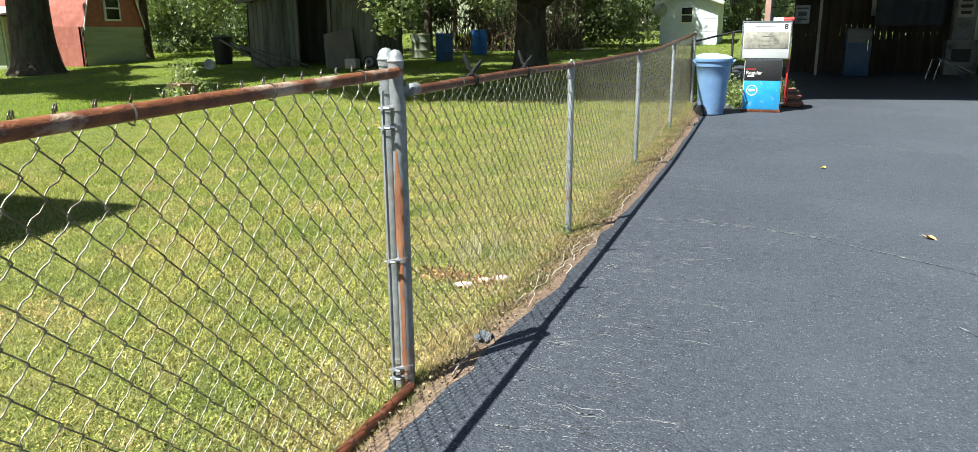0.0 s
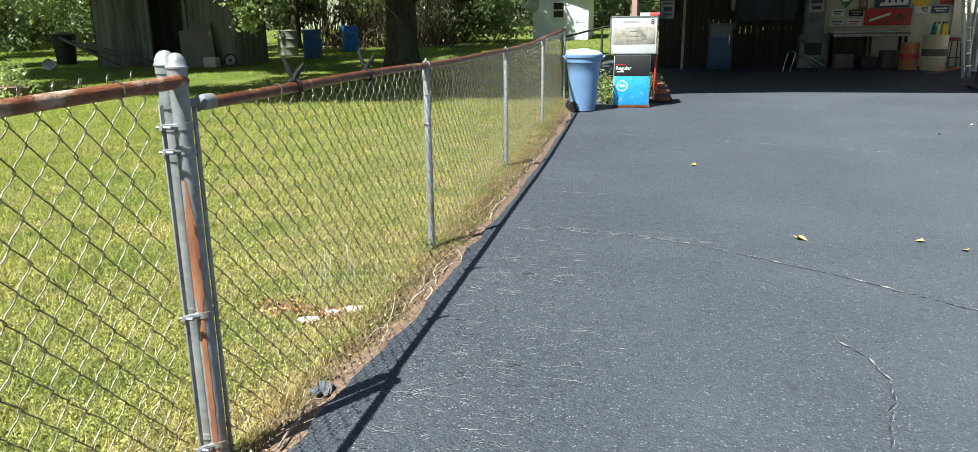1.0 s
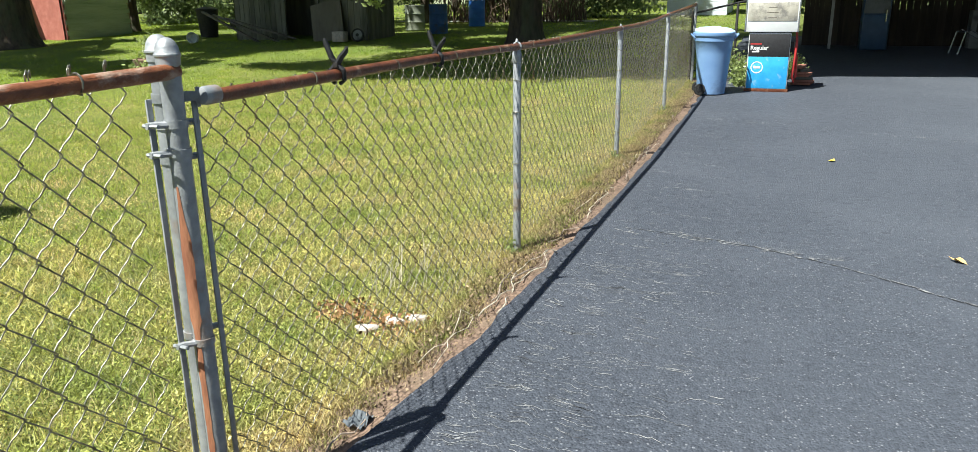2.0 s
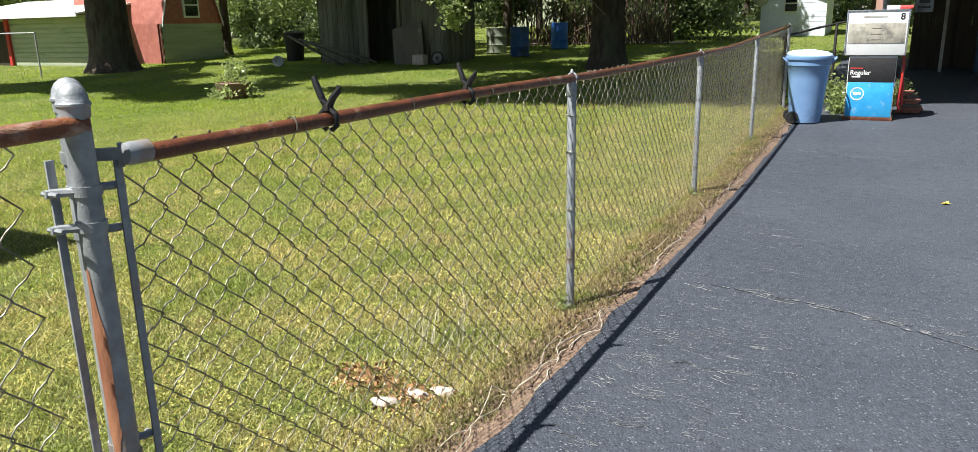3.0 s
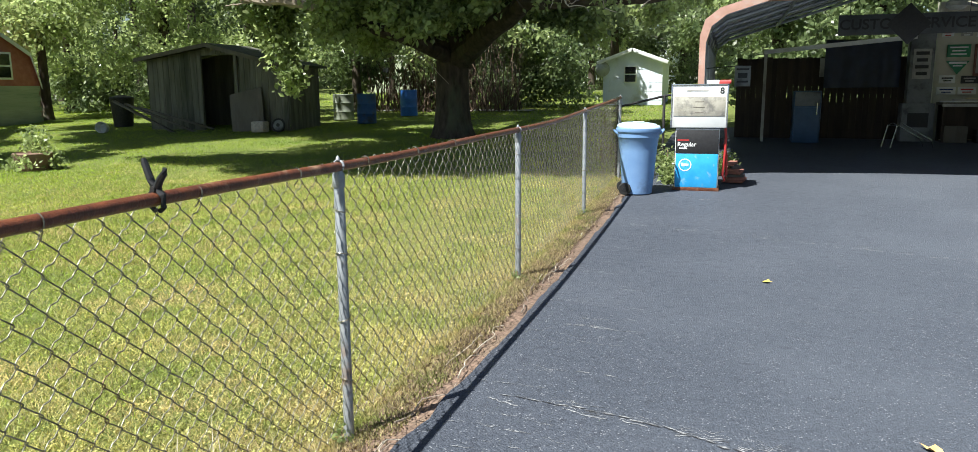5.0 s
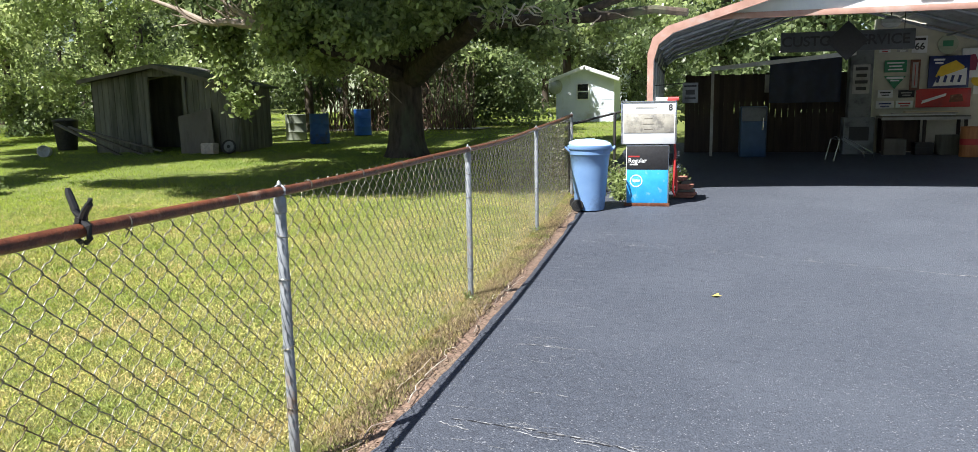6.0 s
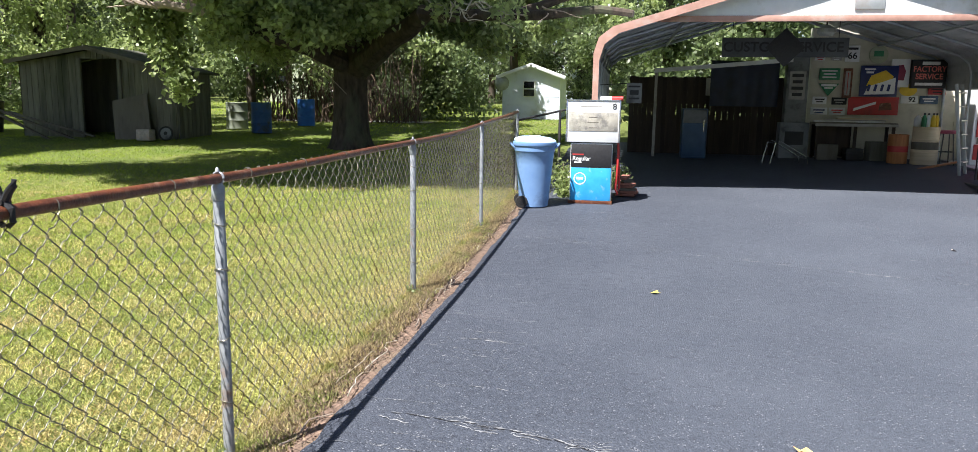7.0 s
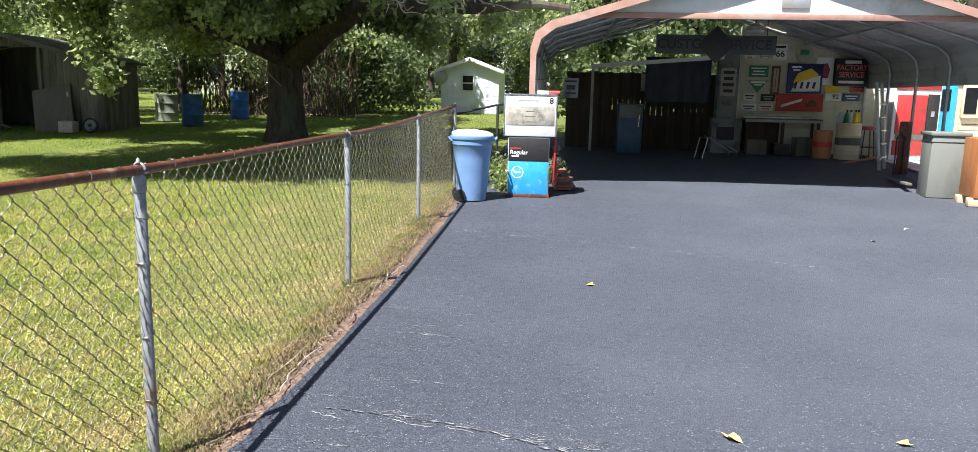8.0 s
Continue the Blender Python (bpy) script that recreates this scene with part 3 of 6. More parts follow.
def lawn_grass():
    near = np.concatenate([blades(230000, -9.5, -1.42, 1.0, 13.5, 0.008, 0.028, 0.0048, 11, 0.0, 1.2), blades(40000, -4.5, -1.42, 1.0, 7.5, 0.012, 0.045, 0.0035, 18)])
    far = blades(150000, -24, -1.4, 12, 26, 0.008, 0.022, 0.008, 12, 0.0, 1.5)
    left = np.concatenate([blades(90000, -22, -9.0, 5, 13.5, 0.008, 0.02, 0.007, 13, 0.0, 1.5), blades(60000, -9, -3.5, 5, 13, 0.006, 0.02, 0.006, 27, 0.0, 1.2)])
    back = blades(60000, -34, 0, 26, 46, 0.015, 0.035, 0.018, 14)
    ob = new("grass", quads("grass", near, M["blade"], 3))
    tagged(ob, "short mown yellow-green grass blades in full sun", "grass", kind="stuff")
    ob = new("grass", quads("grass", np.concatenate([far, left, back, blades(60000, -46, -22, 8, 30, 0.015, 0.035, 0.015, 19)]), M["bladegreen"], 3))
    tagged(ob, "bright green mown grass at the back of the yard", "grass", kind="stuff")
    rng = np.random.default_rng(25)
    n = 220000
    p = np.stack([-1.42 - 10 * rng.random(n) ** 1.6, 1.2 + 14 * rng.random(n) ** 1.15, np.zeros(n)], 1)
    p[:, 2] = np.array([zt(q) - low(q) for q in p[:, 1]]) + rng.uniform(-0.012, 0.016, n)
    s = rng.uniform(0.006, 0.015, n)[:, None]
    ang = rng.uniform(0, 2 * np.pi, n)
    a = np.stack([np.cos(ang), np.sin(ang), rng.uniform(-0.3, 0.6, n)], 1)
    b = np.stack([-np.sin(ang), np.cos(ang), rng.uniform(-0.5, 0.5, n)], 1)
    clover = np.stack([p, p + a * s * 0.6 + b * s * 0.45, p + a * s * 1.3, p + a * s * 0.6 - b * s * 0.45], 1).reshape(-1, 3)
    ob = new("clover", quads("clover", clover, M["blade"], 4))
    tagged(ob, "low clover and weed leaves mixed into the lawn", "clover", kind="stuff")
    dry = np.concatenate([blades(26000, -1.95, -1.26, -2, 15, 0.006, 0.035, 0.003, 15), blades(46000, -3.4, -1.5, 1, 15, 0.008, 0.035, 0.0028, 17, 0.0, 0.3), blades(40000, -7, -1.5, 1, 13, 0.006, 0.025, 0.0028, 29, 0.0, 0.5), blades(24000, -1.50, -1.25, -2, 14.6, 0.004, 0.022, 0.003, 33, -0.03), blades(8000, -1.27, -1.15, -2, 14.4, 0.002, 0.010, 0.003, 34, -0.03),
                          blades(15000, -1.85, -1.2, 1.5, 6.0, 0.006, 0.026, 0.0032, 35, -0.01), blades(5000, -1.32, -1.16, 2, 14, 0.002, 0.012, 0.004, 16, -0.032)])
    roots = np.concatenate([blades(7000, -1.30, -1.24, 1.5, 14.2, 0.006, 0.03, 0.004, 36, -0.02, 0.012), blades(3500, -1.24, -1.14, 4.0, 14.2, 0.002, 0.012, 0.005, 37, -0.03)])
    ob = new("dead_roots", quads("dead_roots", roots, M["litter"], 3))
    tagged(ob, "matted dark brown roots and dead grass at the lawn's cut edge", "roots", kind="stuff")
    ob = new("dry_grass", quads("dry_grass", dry, M["straw"], 3))
    tagged(ob, "dry straw-coloured grass along the fence foot", "dry grass", kind="stuff")


def cracks():
    rng = random.Random(4)
    g = Geo()
    dark = Geo()

    def ribbon(p0, p1, wide, wig, g=g):
        steps = max(8, int(abs(p1[0] - p0[0]) * 55))
        rows = []
        for i in range(steps + 1):
            k = i / steps
            x = p0[0] + (p1[0] - p0[0]) * k
            y = p0[1] + (p1[1] - p0[1]) * k + wig * (noise.noise((x * 3.5, p0[1] * 7, 0)) + 0.4 * noise.noise((x * 13, p0[1] * 7, 2)) + 0.25 * noise.noise((x * 41, p0[1] * 7, 2)))
            w = wide * (0.25 + abs(noise.noise((x * 9, p0[1] * 3, 7))) * 1.6) * (1 if 0 < i < steps else 0.1)
            rows += [(x, y - w, zt(y) + 0.0025), (x, y + w, zt(y) + 0.0025)]
        # the line breaks off where the coat has bridged it
        g.add(rows, [(2 * i, 2 * i + 2, 2 * i + 3, 2 * i + 1) for i in range(steps) if noise.noise((rows[2 * i][0] * 7, p0[1] * 9, 4)) > -0.12])

    # the seam across the drive and a branch of it, chipped pale along a dark split
    seam = [(-0.80, 6.33), (-0.34, 6.26), (0.05, 6.17), (0.56, 5.93), (0.94, 5.68), (1.48, 5.27), (1.85, 4.94), (2.6, 4.5)]
    branch_seam = [(1.04, 4.37), (1.14, 4.2), (1.17, 3.97), (1.13, 3.76), (1.06, 3.57), (1.02, 3.38)]
    for line, wide in ((seam, 0.0075), (branch_seam, 0.006)):
        for (xa, ya), (xb, yb) in zip(line, line[1:]):
            n = max(2, int(math.hypot(xb - xa, yb - ya) / 0.07))
            for i in range(n):
                k0, k1 = i / n, (i + 1.15) / n
                j0, j1 = rng.uniform(-0.012, 0.012), rng.uniform(-0.012, 0.012)
                p, q = (xa + (xb - xa) * k0 + j0, ya + (yb - ya) * k0 + j1), (xa + (xb - xa) * k1 + j1, ya + (yb - ya) * k1 + j0)
                ex, ey = -(q[1] - p[1]), q[0] - p[0]
                ln = math.hypot(ex, ey)
                for geo, w, off, z in ((g, wide * rng.uniform(0.3, 1.5) if rng.random() < 0.7 else 0.001, wide * 1.1, 0.003), (dark, wide * rng.uniform(0.3, 0.8), -wide * 0.4, 0.0028)):
                    ux, uy = ex / ln, ey / ln
                    mid = ((p[0] + q[0]) / 2 + ux * off, (p[1] + q[1]) / 2 + uy * off)
                    geo.add([(p[0] + ux * off, p[1] + uy * off, z), (mid[0] - ux * w, mid[1] - uy * w, z), (q[0] + ux * off, q[1] + uy * off, z), (mid[0] + ux * w, mid[1] + uy * w, z)], [(0, 1, 2, 3)])
    for y0, y1, x1 in ((6.27, 6.05, 0.6), (11.4, 10.2, 3.0)):
        for k in range(4):
            ribbon((-0.85 + 0.1 * k, y0 + 0.02 * k), (x1, y1 + 0.015 * k), (0.006, 0.003, 0.0025, 0.0025)[k], 0.07 + 0.02 * k)
        if y0 > 10:
            ribbon((x1, y1), (x1 + 3.5, y1 - 0.9), 0.0045, 0.1)
    ribbon((-0.05, 13.1), (0.45, 13.12), 0.010, 0.02)
    for _ in range(150):
        y = 0.6 + 11.5 * rng.random() ** 1.5
        x = -1.0 + abs(rng.gauss(0, 0.26))
        ribbon((x, y), (x + rng.uniform(0.12, 0.6), y + rng.uniform(-0.10, 0.02)), rng.uniform(0.0014, 0.0032), 0.05)
    for _ in range(150):
        y = rng.uniform(1.6, 5.6)
        x = -0.98 + abs(rng.gauss(0, 0.14))
        ribbon((x, y), (x + rng.uniform(0.15, 0.85), y + rng.uniform(-0.14, 0.02)), rng.uniform(0.0011, 0.0024), 0.07)
    for _ in range(60):
        x, y = rng.uniform(0, 6), rng.uniform(3, 15)
        ribbon((x, y), (x + rng.uniform(0.2, 0.9), y + rng.uniform(-0.2, 0.1)), rng.uniform(0.0012, 0.0028), 0.06)
    ob = part("pavement_cracks", g, M["crack"], smooth=False)
    tagged(ob, "fine pale cracks across the asphalt", "cracks", kind="stuff")
    ob = part("dark_split", dark, M["ink"], smooth=False)
    tagged(ob, "thin dark splits along the asphalt seam", "cracks", kind="stuff")


ground_sheet()
drive = driveway()
soil_strip()
lawn_grass()
cracks()

# ---- chain-link fence ----
FX = -1.37
POSTS = (5.73, 8.78, 11.83, 14.88)
W, H = 0.107, 0.108


def chain_mesh(y0, y1, z_at, top_at, seed, x0=FX - 0.032, loop=0.012):
    """Flattened wire spirals: falling runs lie on the drive side, rising runs behind, hooked where they turn."""
    rng = random.Random(seed)
    n_cols = int((y1 - y0) / (W / 2))
    rows = int(round((top_at(y0) - z_at(y0)) / (H / 2)))
    v, f = [], []
    r, n = 0.0021, 6
    for c in range(n_cols):
        ya = y0 + c * W / 2
        bow = rng.uniform(-0.004, 0.004)
        nodes = []
        for j in range(rows + 1):
            y = ya + (W / 2 + 0.003 if (j + c) % 2 else -0.003)
            z = z_at(y) + 0.015 + j * (top_at(y) - z_at(y) - 0.015) / rows
            nodes.append((x0 + bow + 0.008 * noise.noise((y * 1.5, z * 1.5, seed)), y + rng.uniform(-0.0025, 0.0025), z + rng.uniform(-0.002, 0.002)))
        pts = []
        for j, (x, y, z) in enumerate(nodes):
            # s is +1 where the run above leans towards +y
            s = -1 if (j + c) % 2 else 1
            hook = [Vector((x + 0.005, y + 0.007 * s, z - 0.007 * s)), Vector((x, y - 0.001 * s, z)), Vector((x - 0.005, y + 0.006 * s, z + 0.010 * s)), Vector((x - 0.005, y + 0.019 * s, z + 0.024 * s))]
            pts += hook[::s]
        top = Vector(nodes[-1])
        cut = 3 if c % 2 == rows % 2 else 2
        pts = pts[2:-cut] + [top, top + Vector((0.006, -0.006, loop * 0.6)), top + Vector((0.001, 0.004, loop)), top + Vector((-0.009, 0.012, loop * 0.4))]
        k = len(v)
        for j, p in enumerate(pts):
            d = (pts[min(j + 1, len(pts) - 1)] - pts[max(j - 1, 0)]).normalized()
            a = d.cross(Vector((1, 0.3, 0))).normalized()
            b = a.cross(d)
            for t in range(n):
                v.append(p + b * (r * math.cos(t * 1.0472)) + a * (r * math.sin(t * 1.0472)))
        for j in range(len(pts) - 1):
            for i in range(n):
                q = k + j * n
                f.append((q + i, q + n + i, q + n + (i + 1) % n, q + (i + 1) % n))
    return Geo().add(v, f)


def dome(r):
    return [(r * 1.10, 0), (r * 1.12, 0.022), (r * 1.22, 0.025), (r * 1.22, 0.030), (r * 1.12, 0.033), (r * 1.04, 0.048), (r * 0.80, 0.062), (r * 0.45, 0.071), (0.001, 0.074)]


def band(g, x, y, z, r, side=1):
    """A clamp band round a post with its bolt ears towards the mesh."""
    g.lathe([(r + 0.001, -0.011), (r + 0.004, -0.011), (r + 0.004, 0.011), (r + 0.001, 0.011)], 16, pose(x, y, z), cap=False)
    dx = -0.030 if side < 0 else 0.020
    g.tube([(x, y + side * r * 0.8, z), (x + dx, y + side * (r + 0.022), z), (x + dx * 1.2, y + side * (r + 0.042), z)], 0.010, 8)
    g.tube([(x + dx - 0.022, y + side * (r + 0.036), z), (x + dx + 0.030, y + side * (r + 0.036), z)], 0.006, 6)
    return g


def rail_z(y):
    return 1.254 + 0.004 * max(0.0, 5.73 - y) + zt(y)


def main_fence():
    fence = thing("chain_link_fence", pose(0, 0, 0), "galvanised chain-link fence with a rusty brown top rail beside the drive", "fence")
    # terminal post with its domed cap
    px, cy = -1.445, 2.945
    post = part("corner_post", Geo().lathe([(0.031, -0.25), (0.031, 1.370)], 24, pose(px, cy, 0)), M["galv"], fence, "grey galvanised terminal post")
    part("cap", Geo().lathe(dome(0.031), 24, pose(px, cy, 1.365)), M["galv"], post)
    for z in (1.19, 1.09, 0.55, 0.06):
        part("clamp_band", band(Geo(), px, cy, z, 0.031), M["galv"], post)
    part("tension_bar", Geo().box((FX - 0.030, cy + 0.062, 0.60), (0.006, 0.020, 1.33), bevel=0.001), M["galv"], post)
    zr = rail_z(cy)
    part("rail_cup", Geo().lathe([(0.012, -0.03), (0.024, -0.026), (0.027, -0.01), (0.027, 0.036), (0.0235, 0.038)], 20, pose(FX, cy + 0.085, zr, -90, 0, 0)), M["galv"], post)
    ear = Geo().lathe([(0.032, -0.013), (0.0355, -0.013), (0.0355, 0.013), (0.032, 0.013)], 18, pose(px, cy, zr), cap=False)
    ear.prism([(px + 0.024, cy + 0.022), (FX - 0.024, cy + 0.050), (FX + 0.010, cy + 0.058), (FX + 0.010, cy + 0.070), (FX - 0.030, cy + 0.064), (px + 0.010, cy + 0.034)], zr - 0.014, zr + 0.014, "z")
    ear.tube([(FX - 0.012, cy + 0.060, zr - 0.030), (FX - 0.012, cy + 0.060, zr + 0.026)], 0.006, 6)
    part("brace_band", ear, M["galv"], post)
    # line posts, lower than the rail, each with an eye top
    for y in POSTS:
        lp = part("line_post", Geo().lathe([(0.024, -0.2), (0.024, 1.193), (0.02, 1.20)], 20, pose(FX, y, zt(y))), M["galv"], fence)
        g = Geo().lathe([(0.026, 1.158), (0.028, 1.163), (0.028, 1.218), (0.018, 1.233)], 18, pose(FX, y, zt(y)))
        g.tube([(FX + 0.026 * math.cos(a), y + 0.004, rail_z(y) + 0.026 * math.sin(a)) for a in np.linspace(0, 2 * math.pi, 14)], 0.006, 6)
        g.lathe([(0.010, 0.0), (0.007, 0.014), (0.001, 0.02)], 10, pose(FX, y, rail_z(y) + 0.028))
        part("eye_top", g, M["galv"], lp)
        for z in (0.25, 0.55, 0.85, 1.06):
            ring = [(FX + 0.029 * math.cos(a), y + 0.029 * math.sin(a), zt(y) + z + 0.012 * math.cos(a + z * 9)) for a in np.linspace(0, 2 * math.pi, 14)]
            part("tie_wire", Geo().tube(ring, 0.0026, 5), M["wire"], lp)
    ys = np.linspace(cy + 0.075, POSTS[-1], 60)
    rail = part("top_rail", Geo().tube([(FX, y, rail_z(y) + 0.006 * math.sin(y * 1.7)) for y in ys], 0.0215, 14), M["rustdark"], fence, "rusty brown steel pipe rail")
    for y in np.arange(3.55, 14.6, 0.61):
        z = rail_z(y)
        part("rail_tie", Geo().tube([(FX + 0.025 * math.cos(a), y + 0.004 * a, z + 0.025 * math.sin(a)) for a in np.linspace(-0.8, 4.6, 12)] + [(FX - 0.03, y + 0.03, z - 0.05)], 0.0026, 5), M["wire"], rail)
    for y0, y1 in zip((cy + 0.07, *POSTS[:-1]), POSTS):
        part("chain_link_mesh", chain_mesh(y0, y1, lambda y: zt(y) - low(y) * 0.8, lambda y: rail_z(y) + 0.006, int(y0)), M["wire"], fence, smooth=False).data.shade_smooth()


def front_z(y):
    return 1.345 - 0.024 * (2.91 - y)


def front_fence():
    fence = thing("chain_link_fence", pose(0, 0, 0), "chain-link fence panel with flaking rusty orange pipe rails top and bottom", "fence")
    fx, cy = -1.385, 2.912
    post = part("end_post", Geo().lathe([(0.029, -0.25), (0.029, 1.365)], 24, pose(fx, cy, 0)), M["galv"], fence, "grey end post with a long rust streak")
    part("cap", Geo().lathe(dome(0.029), 24, pose(fx, cy, 1.358)), M["galv"], post)
    # flaked strip of rust down the post
    v, f = [], []
    for j in range(45):
        z = -0.02 + j * 0.0238
        taper = min(1.0, (45 - j) / 8) * (0.95 if j > 26 else 0.42 + 0.25 * noise.noise((j * 0.31, 4, 4)))
        for k in range(5):
            a = radians(-82 + taper * (k - 2) * 19 + 11 * noise.noise((z * 6, k * 0.4, 1)) + 6 * noise.noise((z * 21, k, 2)))
            v.append((fx + 0.0302 * math.cos(a), cy + 0.0302 * math.sin(a), z))
    for j in range(44):
        for k in range(4):
            b = j * 5 + k
            f.append((b, b + 1, b + 6, b + 5))
    part("rust_streak", Geo().add(v, f), M["wornrust"], post, "orange-brown rust with pale flaked edges")
    for z in (1.20, 1.12, 0.55, 0.05, 0.01):
        part("clamp_band", band(Geo(), fx, cy, z, 0.029, -1), M["galv"], post)
    part("tension_bar", Geo().box((fx - 0.040, cy - 0.048, 0.61), (0.006, 0.02, 1.32), bevel=0.001), M["galv"], post)
    ys = np.linspace(-3.2, cy + 0.012, 40)
    rail = part("top_rail", Geo().tube([(fx + 0.012, y, front_z(y) + 0.006 * math.sin(y * 1.3)) for y in ys], 0.0215, 14), M["rust"], fence, "flaking rusty pipe with pale bare patches")
    part("bottom_rail", Geo().tube([(fx + 0.04 + 0.01 * math.sin(y * 2), y, -0.03) for y in np.linspace(-3.2, cy - 0.04, 30)], 0.021, 12), M["rustdark"], fence)
    for y in np.arange(-2.9, 2.7, 0.55):
        part("rail_tie", Geo().tube([(fx + 0.012 + 0.026 * math.cos(a), y + 0.003 * a, front_z(y) + 0.026 * math.sin(a)) for a in np.linspace(-0.8, 4.8, 12)], 0.0028, 5), M["wire"], rail)
    part("chain_link_mesh", chain_mesh(-3.2, cy - 0.07, lambda y: -0.03, lambda y: front_z(y) + 0.010, 3, -1.427, 0.030), M["wire"], fence, smooth=False).data.shade_smooth()


def spring_clamp(y, turn):
    c = thing("spring_clamp", pose(FX, y, rail_z(y)) @ pose(0, 0, 0, 0, 0, turn) @ Matrix.Diagonal((0.9, 0.9, 0.88, 1)), "black plastic spring clamp gripping the top rail", "clamp", "clamps on the rail")
    for s, tall in ((1, 0.108), (-1, 0.076)):
        g = Geo().tube([(0.0, s * 0.010, -0.036), (0.0, s * 0.030, -0.02), (0.0, s * 0.026, 0.02), (0.0, -s * 0.004, 0.045), (0.0, -s * 0.022, 0.075), (0, -s * 0.042, tall + 0.02), (0, -s * 0.047, tall + 0.04)],
                       [0.010, 0.011, 0.012, 0.014, 0.013, 0.012, 0.008], 8)
        part("jaw", g, M["black"], c)
    part("pivot_spring", Geo().tube([(-0.018, 0, 0.042), (0.018, 0, 0.042)], 0.011, 12), M["iron"], c)


def end_gate():
    """Dark iron frame that returns from the last post behind the bin."""
    g = thing("iron_fence_end", pose(0, 0, 0), "dark iron rail and posts at the end of the fence", "fence")
    z0 = zt(15)
    for x, y, z in ((-1.42, 15.0, 1.12), (-0.72, 15.25, 1.27)):
        part("post", Geo().lathe([(0.022, -0.1), (0.022, z), (0.014, z + 0.015)], 14, pose(x, y, z0)), M["iron"], g)
    part("rail", Geo().tube([(-1.42, 14.6, z0 + 1.05), (-1.42, 15.0, z0 + 1.10), (-0.72, 15.25, z0 + 1.27), (-0.60, 15.3, z0 + 1.29)], 0.018, 10), M["iron"], g)
    part("rail", Geo().tube([(-1.42, 15.0, z0 + 0.15), (-0.72, 15.25, z0 + 0.15)], 0.012, 8), M["iron"], g)


main_fence()
front_fence()
spring_clamp(3.72, -82)
spring_clamp(4.59, -96)
end_gate()

# ---- pump and bin ----
def gas_pump():
    y0 = 13.80
    p = thing("gas_pump", pose(-0.13, y0 + 0.21, zt(y0)), "vintage white gas pump with a black and bright blue front", "gas pump")
    part("base_plate", Geo().box((0, 0, 0.02), (0.64, 0.44, 0.05), bevel=0.006), M["rustdark"], p)
    body = part("body", Geo().box((0, 0, 0.46), (0.60, 0.40, 0.84), bevel=0.012), M["white"], p)
    panel = part("blue_panel", Geo().box((0, -0.203, 0.285), (0.575, 0.012, 0.475), bevel=0.003), M["paleblue"], body, "bright blue lower panel, paint peeling at the bottom")
    black = part("black_panel", Geo().box((0, -0.203, 0.695), (0.585, 0.012, 0.335), bevel=0.003), M["ink"], body, "black upper panel with white lettering")
    writing("Regular", 0.085, on_front(-0.14, -0.2095, 0.655), M["white"], black, 0.0015)
    for w, z, x in ((0.16, 0.715, -0.19), (0.11, 0.60, -0.19)):
        part("printed_line", Geo().box((x, -0.2098, z), (w, 0.0016, 0.02)), M["red" if z > 0.7 else "white"], black)
    ring = Geo().lathe([(0.075, 0.2085), (0.09, 0.2085), (0.09, 0.2112), (0.075, 0.2112), (0.075, 0.2085)], 36, pose(0, 0, 0, 90, 0, 0) @ Matrix.Diagonal((1, 1, 1, 1)), cap=False)
    ob = part("emblem_ring", ring, M["white"], panel, "round white emblem")
    ob.location = (-0.155, 0, 0.365)
    ob.rotation_euler = (0, 0, 0)
    part("emblem", Geo().box((-0.155, -0.2098, 0.365), (0.10, 0.0016, 0.035), bevel=0.0005), M["white"], panel)
    part("neck", Geo().box((0.0, 0, 0.885), (0.62, 0.38, 0.03)), M["iron"], p)
    head = part("head", Geo().box((0.01, 0, 1.19), (0.77, 0.44, 0.60), bevel=0.012), M["white"], p, "white metal head with chrome edges")
    for s in (-1, 1):
        part("edge_strip", Geo().box((0.01 + s * 0.375, -0.222, 1.19), (0.022, 0.014, 0.60), bevel=0.003), M["chrome"], head)
    part("edge_strip", Geo().box((0.01, -0.222, 1.485), (0.77, 0.014, 0.02), bevel=0.003), M["chrome"], head)
    win = part("dial_window", Geo().box((0.01, -0.2215, 1.185), (0.70, 0.008, 0.27), bevel=0.002), M["dialglass"], head, "yellowed glass over the dials")
    for i in range(3):
        part("dial_line", Geo().box((0.01, -0.2265, 1.25 - i * 0.075), (0.12 + 0.04 * (i % 2), 0.0015, 0.010)), M["plywood"], win)
    writing("8", 0.12, on_front(0.31, -0.2225, 1.40), M["ink"], head, 0.0015)
    part("printed_line", Geo().box((-0.02, -0.2222, 1.405), (0.30, 0.0015, 0.018)), M["concrete"], head)
    hose = [(0.30, -0.02, 0.95), (0.37, -0.06, 0.93), (0.385, -0.08, 0.75), (0.375, -0.09, 0.45), (0.36, -0.08, 0.22), (0.385, -0.05, 0.14), (0.41, -0.02, 0.22), (0.40, 0.0, 0.5), (0.36, 0.02, 0.66)]
    part("hose", Geo().tube(hose, 0.019, 10), M["red"], p, "faded red rubber hose")
    part("nozzle_holder", Geo().box((0.325, 0.0, 0.66), (0.05, 0.12, 0.16), bevel=0.008), M["iron"], p)
    r = thing("rolled_sign", pose(0.13, 13.95, zt(y0) + 1.49), "red and white rolled sheet lying on the pump", "roll")
